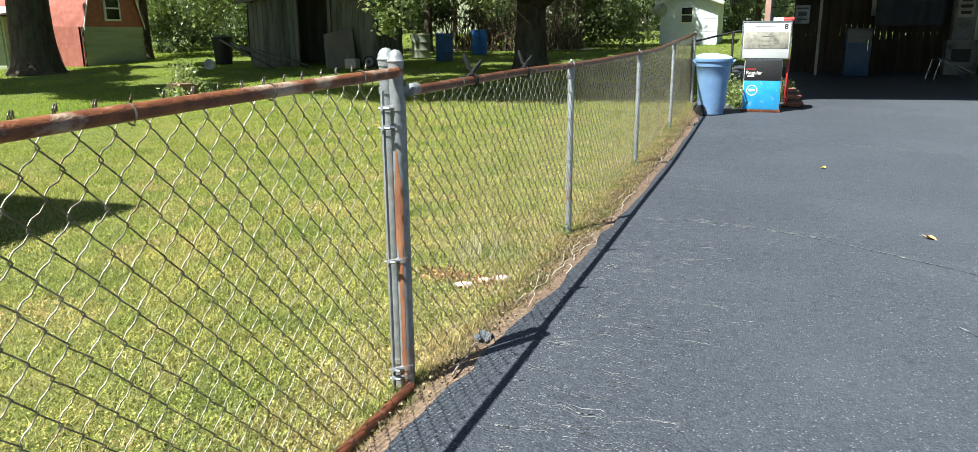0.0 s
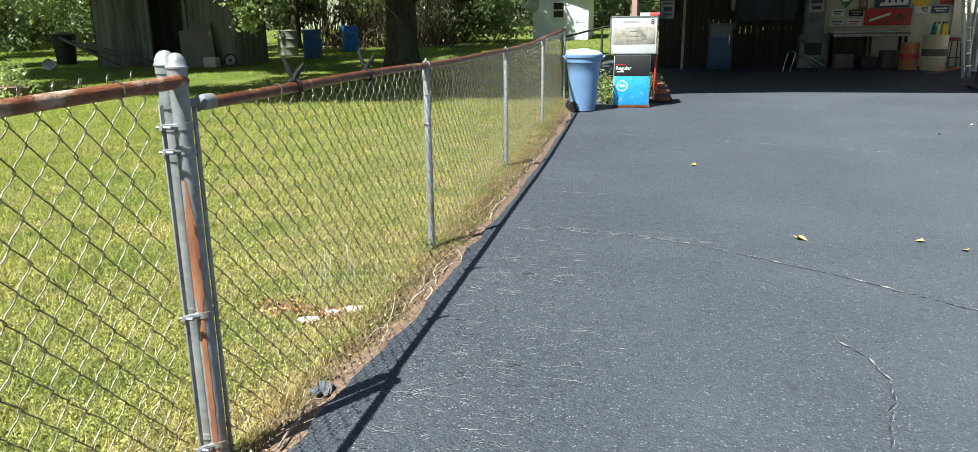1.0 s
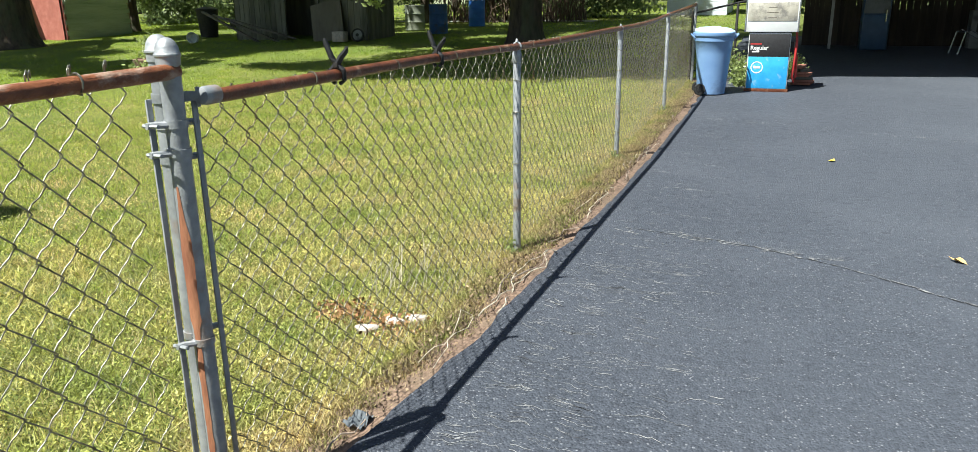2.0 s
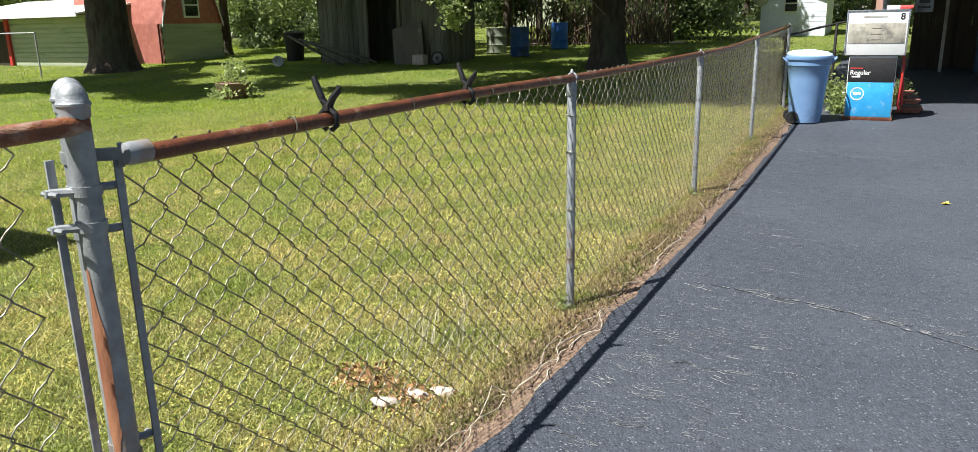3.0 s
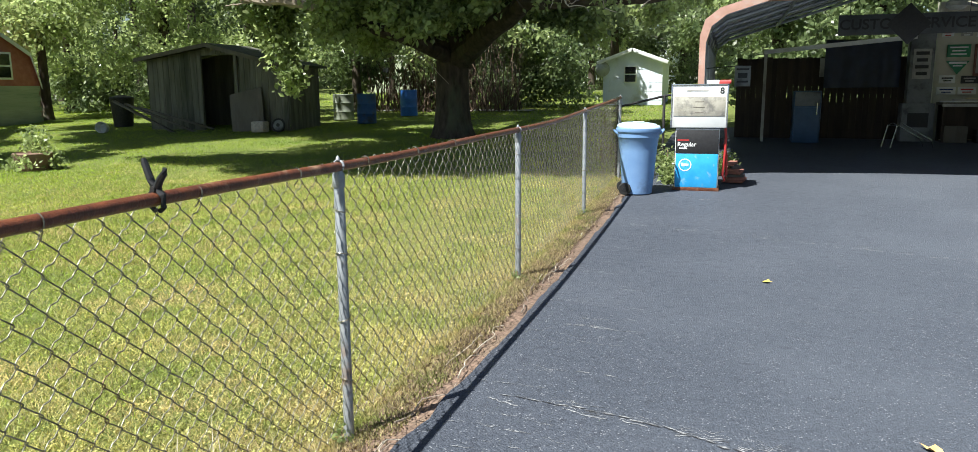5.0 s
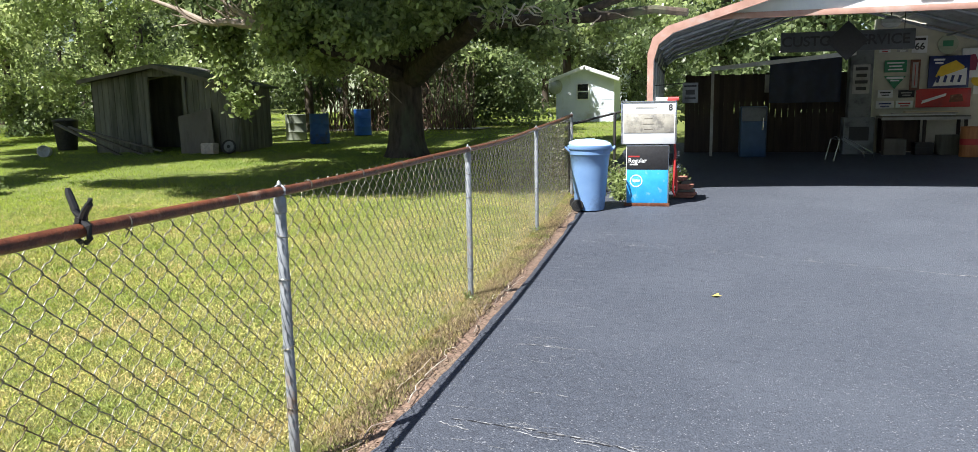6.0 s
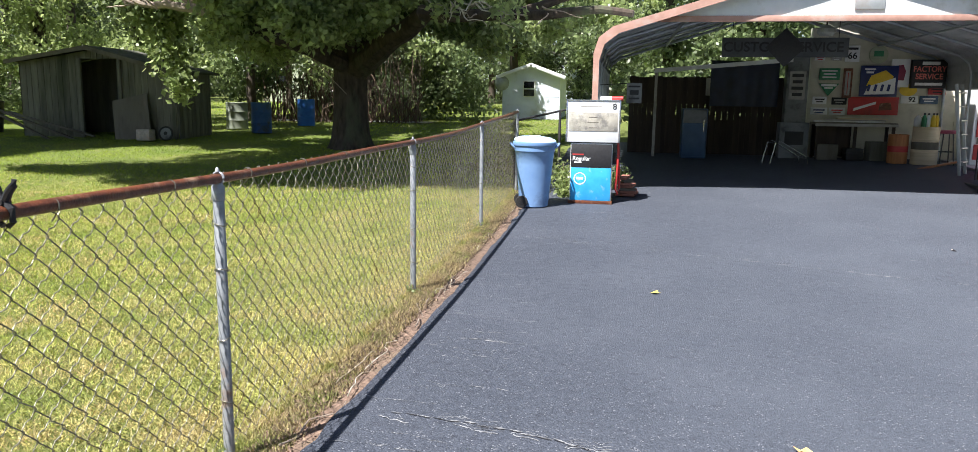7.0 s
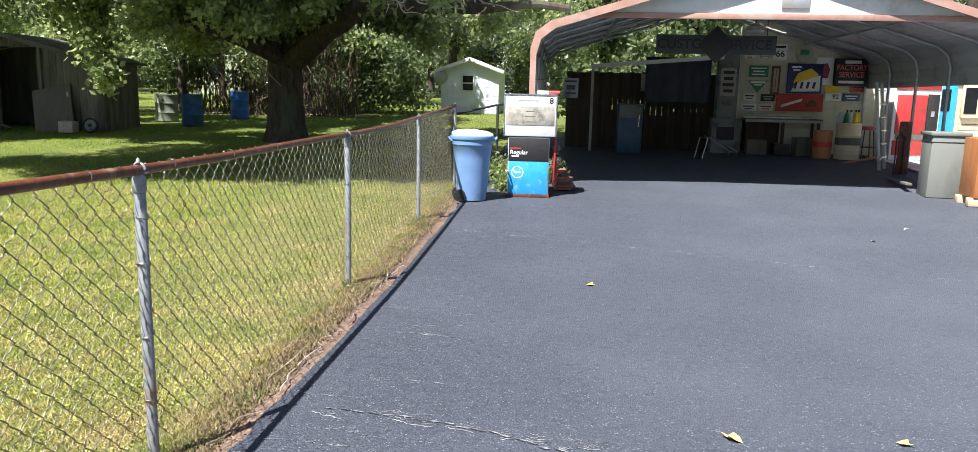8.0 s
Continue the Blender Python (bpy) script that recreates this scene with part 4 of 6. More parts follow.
    part("roll", Geo().tube([(-0.16, 0, 0.03), (0.0, 0, 0.03)], 0.028, 14), M["white"], r)
    part("roll_end", Geo().tube([(0.0, 0, 0.03), (0.16, 0, 0.03)], 0.030, 14), M["red"], r)


def trash_bin():
    b = thing("trash_bin", pose(-0.91, 13.45, zt(13.45), 0, 0, 12), "faded blue plastic wheeled trash bin with a paler lid", "trash bin")
    body = Geo().lathe([(0.19, 0.0), (0.205, 0.01), (0.222, 0.2), (0.255, 0.6), (0.278, 0.78), (0.288, 0.79), (0.290, 0.86), (0.305, 0.865), (0.312, 0.895), (0.308, 0.915), (0.292, 0.918)], 40, wobble=0.01)
    bd = part("body", body, M["binblue"], b)
    lid = part("lid", Geo().lathe([(0.285, 0.885), (0.296, 0.905), (0.296, 0.925), (0.285, 0.938), (0.25, 0.945), (0.24, 0.957), (0.14, 0.968), (0.001, 0.972)], 40, pose(0, 0, 0.92) @ pose(0, 0, 0, 4, 2, 0) @ pose(0, 0, -0.905)), M["lidblue"], b, "pale faded blue lid")
    part("lid_grip", Geo().tube([(-0.09, 0, 0.962), (-0.07, 0, 0.992), (0.07, 0, 0.992), (0.09, 0, 0.962)], 0.012, 8), M["lidblue"], lid)
    for s in (-1, 1):
        part("handle", Geo().tube([(s * 0.285, -0.07, 0.83), (s * 0.335, -0.06, 0.88), (s * 0.345, 0, 0.89), (s * 0.335, 0.06, 0.88), (s * 0.285, 0.07, 0.83)], 0.014, 8), M["binblue"], b)
        w = part("wheel", Geo().lathe([(0.03, -0.025), (0.078, -0.025), (0.086, -0.01), (0.086, 0.01), (0.078, 0.025), (0.03, 0.025)], 24, pose(-0.19, 0.16 * s - 0.05, 0.085, 90, 0, 0)), M["rubber"], b)
        part("hub", Geo().lathe([(0.03, -0.03), (0.032, 0.0), (0.03, 0.03)], 14, pose(-0.19, 0.16 * s - 0.05, 0.085, 90, 0, 0)), M["black"], w)


gas_pump()
trash_bin()

# ---- carport ----
CX0, CX1, CPK = -0.14, 7.26, 3.56
CY0, CY1 = 14.82, 21.29
BASE = zt(CY0)
SH, BX, BZ, PK = 2.30, 0.16, 2.70, 3.72


def bow_outline(inset=0.0):
    """The bent frame seen from the front, left foot to right foot."""
    a, b = CX0 + inset, CX1 - inset
    return [(a, SH - inset * 0.4), (a + BX * 0.45, SH + 0.24 - inset), (a + BX + 0.12, BZ - inset), (CPK, PK - inset), (b - BX - 0.12, BZ - inset), (b - BX * 0.45, SH + 0.24 - inset), (b, SH - inset * 0.4)]


def carport():
    c = thing("carport", pose(0, 0, 0), "steel tube carport with corrugated sheet roof and rust-brown trim", "carport")
    outline = bow_outline()
    # corrugated roof wrapped over the bends
    prof = [(CX0 - 0.03, 1.98)] + [(x - (0.03 if x < CPK else -0.03 if x > CPK else 0), z + 0.03) for x, z in outline] + [(CX1 + 0.03, 1.98)]
    pts = []
    for (x0, z0), (x1, z1) in zip(prof, prof[1:]):
        ln = math.hypot(x1 - x0, z1 - z0)
        n = max(2, int(ln / 0.05))
        nx, nz = -(z1 - z0) / ln, (x1 - x0) / ln
        for i in range(n):
            k = i / n
            d = 0.012 if (len(pts) % 4) < 1 else 0.0
            pts.append((x0 + (x1 - x0) * k + nx * d, z0 + (z1 - z0) * k + nz * d, nx, nz))
    pts.append((*prof[-1], 1, 0))
    v, f = [], []
    for x, z, nx, nz in pts:
        for y in (CY0 - 0.20, CY1 + 0.04):
            v += [(x, y, z), (x + 0.004 * nx, y, z + 0.004 * nz)]
    for i in range(len(pts) - 1):
        a, b = 4 * i, 4 * (i + 1)
        f += [(a, b, b + 2, a + 2), (a + 1, a + 3, b + 3, b + 1), (a, a + 1, b + 1, b), (a + 2, b + 2, b + 3, a + 3)]
    part("roof_sheet", Geo().add(v, f), M["sheet"], c, "pale grey corrugated steel roof", smooth=False)
    # front trim that follows the outline
    out = [(CX0 - 0.045, 1.55)] + [(x - (0.045 if x < CPK else -0.045 if x > CPK else 0), z + 0.045) for x, z in outline] + [(CX1 + 0.045, 1.55)]
    inn = [(x + (0.09 if x < CPK else -0.09 if x > CPK else 0), z - (0.0 if z < 2 else 0.10)) for x, z in out]
    for i in range(len(out) - 1):
        part("front_trim", Geo().prism([out[i], out[i + 1], inn[i + 1], inn[i]], CY0 - 0.225, CY0 - 0.19), M["trim"], c)
    # gable panel set back under the roof edge
    part("gable_panel", Geo().prism([(0.80, 2.90), (6.32, 2.90), (CPK, PK - 0.03)], CY0 - 0.03, CY0 - 0.015), M["white"], c, "white gable panel, mostly in the shade of the roof edge")
    part("gable_trim", Geo().box((3.56, CY0 - 0.035, 2.865), (5.9, 0.05, 0.085), bevel=0.004), M["trim"], c)
    part("vent_box", Geo().box((3.72, CY0 - 0.045, 3.07), (0.40, 0.03, 0.17), bevel=0.006), M["tin"], c)
    # frames
    for y in np.linspace(CY0 + 0.02, CY1 - 0.05, 6):
        z = zt(y)
        o = bow_outline(0.03)
        pl = [(o[0][0], y, z)] + [(x, y, zz) for x, zz in o] + [(o[-1][0], y, z)]
        part("bow_frame", Geo().tube(pl, 0.032, 8), M["bow"], c, "galvanised bent steel tube")
    for x, zz in ((1.2, 3.0), (2.3, 3.33), (4.7, 3.33), (5.8, 3.0)):
        part("purlin", Geo().box((x, (CY0 + CY1) / 2, zz - 0.05), (0.05, CY1 - CY0, 0.03)), M["bow"], c)
    for x in (CX0 + 0.03, CX1 - 0.03):
        part("base_rail", Geo().prism([(CY0, zt(CY0)), (CY1, zt(CY1)), (CY1, zt(CY1) + 0.05), (CY0, zt(CY0) + 0.05)], x - 0.03, x + 0.03, "x"), M["bow"], c)
    return c


carport()


def pl(x, y, w, h, z, name, label, mname, depth=0.02, category="sign", bevel=0.003, tilt=0):
    """A board that faces the drive, its middle at (x, z), its face at y."""
    ob = thing(name, pose(x, y, z, 0, tilt, 0), label, category)
    part("board", Geo().box((0, depth / 2, 0), (w, depth, h), bevel=min(bevel, depth / 3)), M[mname], ob)
    return ob


def bar(ob, x, z, w, h, mname, d=0.0016, name="printed_line"):
    part(name, Geo().box((x, -d, z), (w, 0.003, h)), M[mname], ob)


WY = 21.3


def back_wall():
    """House wall behind the carport, clad in lapped boards."""
    z0 = zt(WY)
    w = thing("wall_back", pose(4.42, WY, z0 - 0.1), "cream lapped siding wall hung with old signs", "wall", kind="structure")
    part("core", Geo().box((1.55, 0.15, 1.5), (3.1, 0.2, 3.0)), M["cream"], w)
    n = 15
    for i in range(n):
        g = Geo().prism([(0.0, i * 0.19), (0.05, i * 0.19), (0.05, i * 0.19 + 0.195), (0.028, i * 0.19 + 0.195)], 0, 3.1, "x")
        part("siding_board", g, M["cream"], w)
    # plain back and side closing walls
    side = thing("wall_side", pose(7.52, WY + 1.5, z0 - 0.1), "cream board wall of the house", "wall", kind="structure")
    part("core", Geo().box((0.1, 0, 1.5), (0.2, 3.0, 3.0)), M["cream"], side)


back_wall()


def back_fence():
    z0 = zt(WY)
    f = thing("board_fence", pose(0, WY + 0.1, z0), "dark stained board fence with daylight through its gaps", "fence")
    x = 0.40
    rng = random.Random(7)
    while x < 3.9:
        w = rng.uniform(0.095, 0.135)
        part("fence_board", Geo().box((x + w / 2, rng.uniform(-0.004, 0.004), 0.90 + rng.uniform(-0.02, 0.02)), (w, 0.02, 1.8)), M["darkwood"], f)
        x += w + (rng.uniform(0.010, 0.020) if 1.3 < x < 3.5 else 0.002)
    # backing panels leave a row of short slots open
    for x0, x1, lo, hi in ((0.4, 1.9, 0.90, 1.17), (1.9, 2.35, 0.92, 1.17), (2.35, 2.95, 0.81, 1.00), (2.95, 4.0, 0.90, 0.98)):
        part("backing_panel", Geo().box(((x0 + x1) / 2, 0.03, lo / 2), (x1 - x0, 0.02, lo)), M["darkwood"], f)
        part("backing_panel", Geo().box(((x0 + x1) / 2, 0.03, (hi + 1.78) / 2), (x1 - x0, 0.02, 1.78 - hi)), M["darkwood"], f)
    for z in (0.4, 1.55):
        part("cross_rail", Geo().box((2.2, 0.06, z), (3.5, 0.04, 0.10)), M["darkwood"], f)
    a = thing("awning", pose(2.4, 20.6, 0), "pale sheet awning on a slim post", "awning")
    part("awning_sheet", Geo().prism([(-1.45, 2.33), (1.45, 2.58), (1.45, 2.62), (-1.45, 2.37)], -0.1, 0.55), M["tin"], a)
    # added white strip; paints the sheet's lit edge as colour
    part("awning_edge", Geo().prism([(-1.47, 2.30), (1.47, 2.55), (1.47, 2.64), (-1.47, 2.39)], -0.13, -0.105), M["white"], a)
    part("awning_post", Geo().box((-1.42, 0.0, 1.36), (0.06, 0.06, 1.94)), M["concrete"], a)
    t = thing("tarp", pose(2.98, 21.18, 0), "dark blue tarpaulin hung over the top of the boards", "tarp")
    v, fc = [], []
    for i in range(25):
        for j in range(13):
            xx, zz = -0.75 + i * 0.0625, 1.58 + j * 0.085
            d = -0.05 * math.sin(i * 0.9 + 0.3 * math.sin(j)) * (1 - 0.05 * j)
            v += [(xx, d, zz), (xx, d + 0.006, zz)]
    for i in range(24):
        for j in range(12):
            a0, b0 = (i * 13 + j) * 2, ((i + 1) * 13 + j) * 2
            fc += [(a0, a0 + 2, b0 + 2, b0), (a0 + 1, b0 + 1, b0 + 3, a0 + 3)]
    part("sheet", Geo().add(v, fc), M["tarp"], t)
    part("hem_rope", Geo().tube([(-0.78, 0, 2.61), (0.0, -0.03, 2.59), (0.78, 0, 2.61)], 0.012, 6), M["iron"], t)


back_fence()


def wall_signs():
    s = pl(4.83, WY - 0.03, 0.44, 0.26, 2.33, "green_sign", "green rectangular sign with white lettering", "green")
    for i, w in enumerate((0.34, 0.26, 0.3)):
        bar(s, 0, 0.07 - i * 0.07, w, 0.03, "white")
    s = thing("triangle_sign", pose(4.83, WY - 0.03, 2.02), "green and white triangular sign pointing down", "sign")
    part("board", Geo().prism([(-0.22, 0.1), (0.22, 0.1), (0, -0.18)], 0, 0.015), M["green"], s)
    bar(s, 0, 0.06, 0.34, 0.05, "white")
    bar(s, 0, 0.0, 0.18, 0.03, "white")
    s = pl(5.28, WY - 0.03, 0.30, 0.36, 2.78, "route_sign", "white highway route shield sign", "white")
    writing("66", 0.20, on_front(0, -0.003, -0.05), M["ink"], s)
    bar(s, 0, 0.11, 0.22, 0.05, "ink")
    s = thing("round_sign", pose(5.82, WY - 0.03, 2.76), "round pale green sign with an orange centre", "sign")
    part("disc", Geo().lathe([(0.20, 0.0), (0.20, 0.02)], 32, pose(0, 0, 0, 90, 0, 0)), M["barnsiding"], s)
    bar(s, 0, 0.02, 0.2, 0.12, "green", 0.022)
    s = thing("thermometer", pose(5.22, WY - 0.03, 2.13), "tall rounded brown wall thermometer", "thermometer")
    part("case", Geo().box((0, 0, 0), (0.20, 0.03, 0.66), bevel=0.012), M["rustdark"], s)
    part("scale", Geo().box((0, -0.017, 0), (0.11, 0.004, 0.54)), M["concrete"], s)
    part("tube", Geo().box((0, -0.021, 0), (0.015, 0.004, 0.46)), M["red"], s)
    s = pl(5.87, WY - 0.07, 0.78, 0.68, 2.18, "hexagon_sign", "navy blue lit sign box with a yellow and white emblem", "navy", depth=0.06)
    part("emblem", Geo().prism([(-0.26, -0.10), (-0.17, 0.12), (0.12, 0.24), (0.30, 0.10), (0.22, -0.02), (-0.15, -0.14)], -0.004, 0.001), M["yellow"], s)
    part("emblem", Geo().prism([(-0.30, -0.30), (-0.22, -0.12), (0.34, 0.08), (0.34, -0.28)], -0.007, -0.002), M["white"], s)
    for i in range(4):
        part("emblem", Geo().box((-0.17 + i * 0.135, -0.009, -0.19 + i * 0.03), (0.055, 0.004, 0.15), pose(0, 0, 0, 0, 12, 0)), M["navy"], s)
    bar(s, -0.2, 0.26, 0.22, 0.04, "white")
    bar(s, -0.2, 0.19, 0.16, 0.04, "white")
    s = pl(6.30, WY - 0.06, 0.38, 0.62, 2.36, "poster_sign", "white sign with a dark red figure emblem", "white", depth=0.05)
    part("emblem", Geo().prism([(-0.08, -0.16), (0.08, -0.16), (0.11, 0.04), (0.05, 0.18), (-0.08, 0.16), (-0.11, 0.0)], -0.004, 0.001), M["maroon"], s)
    s = pl(6.86, WY - 0.16, 0.70, 0.62, 2.34, "service_sign", "black sign with red factory service lettering", "ink", depth=0.15)
    writing("FACTORY", 0.17, on_front(0, -0.002, 0.10), M["salmon"], s, squeeze=0.88)
    writing("SERVICE", 0.17, on_front(0, -0.002, -0.06), M["salmon"], s, squeeze=0.91)
    bar(s, 0.02, 0.23, 0.36, 0.07, "white")
    bar(s, 0, -0.22, 0.56, 0.06, "white")
    s = pl(5.80, WY - 0.04, 1.06, 0.40, 1.63, "red_banner", "red banner board with white script emblem", "red")
    part("emblem", Geo().prism([(-0.42, -0.12), (0.05, 0.04), (0.06, 0.10), (-0.40, -0.05)], -0.004, 0.001), M["white"], s)
    part("emblem", Geo().prism([(0.12, -0.1), (0.40, -0.08), (0.36, 0.08), (0.14, 0.06)], -0.004, 0.001), M["rustdark"], s)
    for x, z, w, h, a, b in ((4.66, 1.74, 0.30, 0.17, "white", "ink"), (5.08, 1.73, 0.32, 0.16, "ink", "concrete"), (4.66, 1.50, 0.36, 0.16, "white", "navy"), (5.05, 1.50, 0.34, 0.16, "white", "red"),
                             (4.60, 2.68, 0.22, 0.10, "white", "red"), (4.95, 2.68, 0.22, 0.10, "concrete", "white"), (6.55, 1.78, 0.36, 0.17, "white", "ink"), (6.95, 1.78, 0.38, 0.17, "coolblue", "white"), (7.10, 1.98, 0.36, 0.17, "red", "ink")):
        s = pl(x, WY - 0.03, w, h, z, "small_sign", "small printed plate on the siding", a, category="sign")
        if x == 6.55:
            writing("92", 0.15, on_front(0.05, -0.002, 0), M["ink"], s)
        else:
            bar(s, 0, 0.025, w * 0.7, 0.03, b)
            bar(s, 0, -0.03, w * 0.5, 0.025, b)
    s = thing("oval_sign", pose(6.50, WY - 0.03, 1.99), "small yellow oval sign on the siding", "sign")
    part("disc", Geo().lathe([(0.13, 0.0), (0.13, 0.015)], 28, pose(0, 0, 0, 90, 0, 0) @ Matrix.Diagonal((1.4, 1, 1, 1))), M["yellow"], s)
    # tall pale box with a notice, beside the wall
    c = thing("tall_cabinet", pose(4.08, 21.05, zt(21)), "pale grey tall cabinet with a printed notice", "cabinet")
    part("body", Geo().box((0, 0, 1.55), (0.46, 0.3, 1.5), bevel=0.01), M["dullsign"], c)
    part("plinth", Geo().box((0, 0, 0.4), (0.62, 0.4, 0.8), bevel=0.01), M["dullsign"], c)
    n = part("notice", Geo().box((0, -0.153, 1.62), (0.34, 0.006, 0.62)), M["concrete"], c)
    for i in range(4):
        part("printed_line", Geo().box((0, -0.158, 1.84 - i * 0.14), (0.25 - 0.04 * (i % 2), 0.003, 0.07)), M["ink"], n)
    part("dark_panel", Geo().box((0, -0.203, 0.45), (0.40, 0.006, 0.30)), M["ink"], c)
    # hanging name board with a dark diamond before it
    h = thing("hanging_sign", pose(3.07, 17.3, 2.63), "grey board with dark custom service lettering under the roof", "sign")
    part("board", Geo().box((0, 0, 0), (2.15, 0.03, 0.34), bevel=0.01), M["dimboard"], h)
    writing("CUSTOM", 0.24, on_front(-0.55, -0.017, 0), M["ink"], h, squeeze=1.04)
    writing("SERVICE", 0.24, on_front(0.54, -0.017, 0), M["ink"], h, squeeze=1.04)
    for s in (-0.9, 0.9):
        part("chain", Geo().tube([(s, 0, 0.16), (s, 0, 0.62)], 0.006, 6), M["iron"], h)
    d = thing("diamond_sign", pose(2.95, 16.6, 2.58), "dark diamond-shaped board hung on its corner", "sign")
    part("board", Geo().box((0, 0, 0), (0.46, 0.02, 0.46), pose(0, 0, 0, 0, 45, 0), bevel=0.004), M["ink"], d)
    part("hanger", Geo().tube([(0, 0, 0.3), (0, 0, 0.86)], 0.006, 6), M["iron"], d)
    l = thing("ceiling_lamp", pose(3.52, 16.3, 2.80), "small round white lamp fitting under the roof", "lamp")
    part("bowl", Geo().lathe([(0.04, 0.12), (0.14, 0.06), (0.15, 0.0), (0.10, -0.05), (0.02, -0.06)], 20), M["rubbish"], l)
    part("stem", Geo().tube([(0, 0, 0.1), (0, 0, 0.85)], 0.012, 8), M["iron"], l)


wall_signs()


def drum(x, y, r, h, mname, label, band_mat=None, name="drum"):
    d = thing(name, pose(x, y, zt(y)), label, "drum")
    prof = [(r * 0.97, 0.0), (r, 0.015), (r, 0.03)]
    for k in (0.33, 0.66):
        prof += [(r * 0.985, h * k - 0.025), (r * 1.025, h * k), (r * 0.985, h * k + 0.025)]
    prof += [(r, h - 0.03), (r * 1.02, h - 0.015), (r * 0.99, h), (r * 0.94, h), (r * 0.93, h - 0.02), (0.001, h - 0.02)]
    part("body", Geo().lathe(prof, 28), M[mname], d)
    if band_mat:
        part("label_patch", Geo().lathe([(r * 1.004, h * 0.40), (r * 1.004, h * 0.60)], 28, cap=False), M[band_mat], d)
    return d


def bench_things():
    z = zt(20.9)
    t = thing("workbench", pose(5.33, 20.95, z), "long bench with a pale plank top and dark legs", "bench")
    part("top", Geo().box((0, 0, 0.80), (1.70, 0.55, 0.05), bevel=0.006), M["plywood"], t)
    part("edge_board", Geo().box((0, -0.28, 0.77), (1.70, 0.025, 0.06)), M["concrete"], t)
    for sx in (-0.78, 0.0, 0.78):
        for sy in (-0.22, 0.22):
            part("leg", Geo().box((sx, sy, 0.39), (0.06, 0.06, 0.78), bevel=0.004), M["darkwood"], t)
    part("back_panel", Geo().box((-0.4, 0.2, 0.4), (0.8, 0.02, 0.7)), M["darkwood"], t)
    for i, (x, w, h, d) in enumerate(((-0.55, 0.42, 0.34, 0.3), (0.0, 0.36, 0.26, 0.3), (0.48, 0.40, 0.42, 0.3))):
        c = thing("crate", pose(5.33 + x, 20.78, z, 0, 0, 7 * i - 6), ("dusty cardboard box", "dark plastic crate", "pale wooden crate")[i] + " under the bench", "crate", "crates under the bench")
        part("body", Geo().box((0, 0, h / 2), (w, d, h), bevel=0.012), M[("plywood", "iron", "greyboard")[i]], c)
        part("strap", Geo().box((0, 0, h * 0.6), (w + 0.006, d + 0.006, 0.03)), M[("plywood", "black", "greyboard")[i]], c)
    for i in range(3):
        c = thing("board_offcut", pose(5.2 + 0.12 * i, 20.85 - 0.05 * i, z + 0.845 + 0.032 * i, 0, 0, 3 * i - 2), "long pale board lying on the bench", "board", "boards on the bench")
        part("board", Geo().box((0, 0, 0), (1.45 - 0.2 * i, 0.14, 0.03), bevel=0.003), M[("white", "concrete", "tan")[i]], c)
    c = thing("jug", pose(6.46, 20.38, zt(20.3) + 0.785), "white plastic jug with a curved handle", "jug")
    part("body", Geo().lathe([(0.06, 0), (0.075, 0.02), (0.075, 0.16), (0.04, 0.22), (0.02, 0.25)], 16), M["white"], c)
    part("handle", Geo().tube([(0.05, 0, 0.22), (0.10, 0, 0.24), (0.11, 0, 0.14), (0.07, 0, 0.10)], 0.009, 6), M["white"], c)
    c = thing("timber_handle", pose(6.55, 19.6, zt(19.6) + 0.03, 0, -10, 14), "brown timber pole leaning low beside the drums", "pole")
    part("pole", Geo().tube([(-0.5, 0, 0.0), (0.6, 0, 0.01)], 0.025, 8), M["orangewood"], c)
    drum(6.12, 20.4, 0.20, 0.62, "orangewood", "orange-brown steel drum with a red band", "red")
    drum(6.62, 20.3, 0.26, 0.80, "tan", "dirty tan steel drum with a dark label band", "plywood")
    for i, (x, y, c) in enumerate(((6.52, 20.2, "green"), (6.62, 20.25, "white"), (6.70, 20.2, "yellow"), (6.79, 20.28, "yellow"))):
        b = thing("oil_bottle", pose(x, y, zt(20.3) + 0.785), c + " plastic oil bottle standing on the drum", "bottle", "bottles on the drum")
        part("body", Geo().lathe([(0.045, 0), (0.05, 0.01), (0.05, 0.17), (0.035, 0.22), (0.018, 0.26)], 16), M[c], b)
        part("cap", Geo().lathe([(0.02, 0.26), (0.02, 0.29), (0.016, 0.30)], 12), M["ink"], b)
    s = thing("stool", pose(7.02, 20.3, zt(20.3)), "black bar stool with a padded seat", "stool")
    part("seat", Geo().lathe([(0.16, 0.66), (0.18, 0.68), (0.18, 0.72), (0.14, 0.74)], 20), M["maroon"], s)
    for a in (0.8, 2.36, 3.93, 5.5):
        part("leg", Geo().tube([(0.13 * math.cos(a), 0.13 * math.sin(a), 0.67), (0.20 * math.cos(a), 0.20 * math.sin(a), 0.0)], 0.014, 8), M["black"], s)
    part("foot_ring", Geo().tube([(0.17 * math.cos(a), 0.17 * math.sin(a), 0.28) for a in np.linspace(0, 6.283, 17)], 0.009, 6), M["black"], s)
    l = thing("step_ladder", pose(6.72, 18.6, zt(18.6), 0, 0, 55), "folded aluminium step ladder leaning on the frame", "ladder")
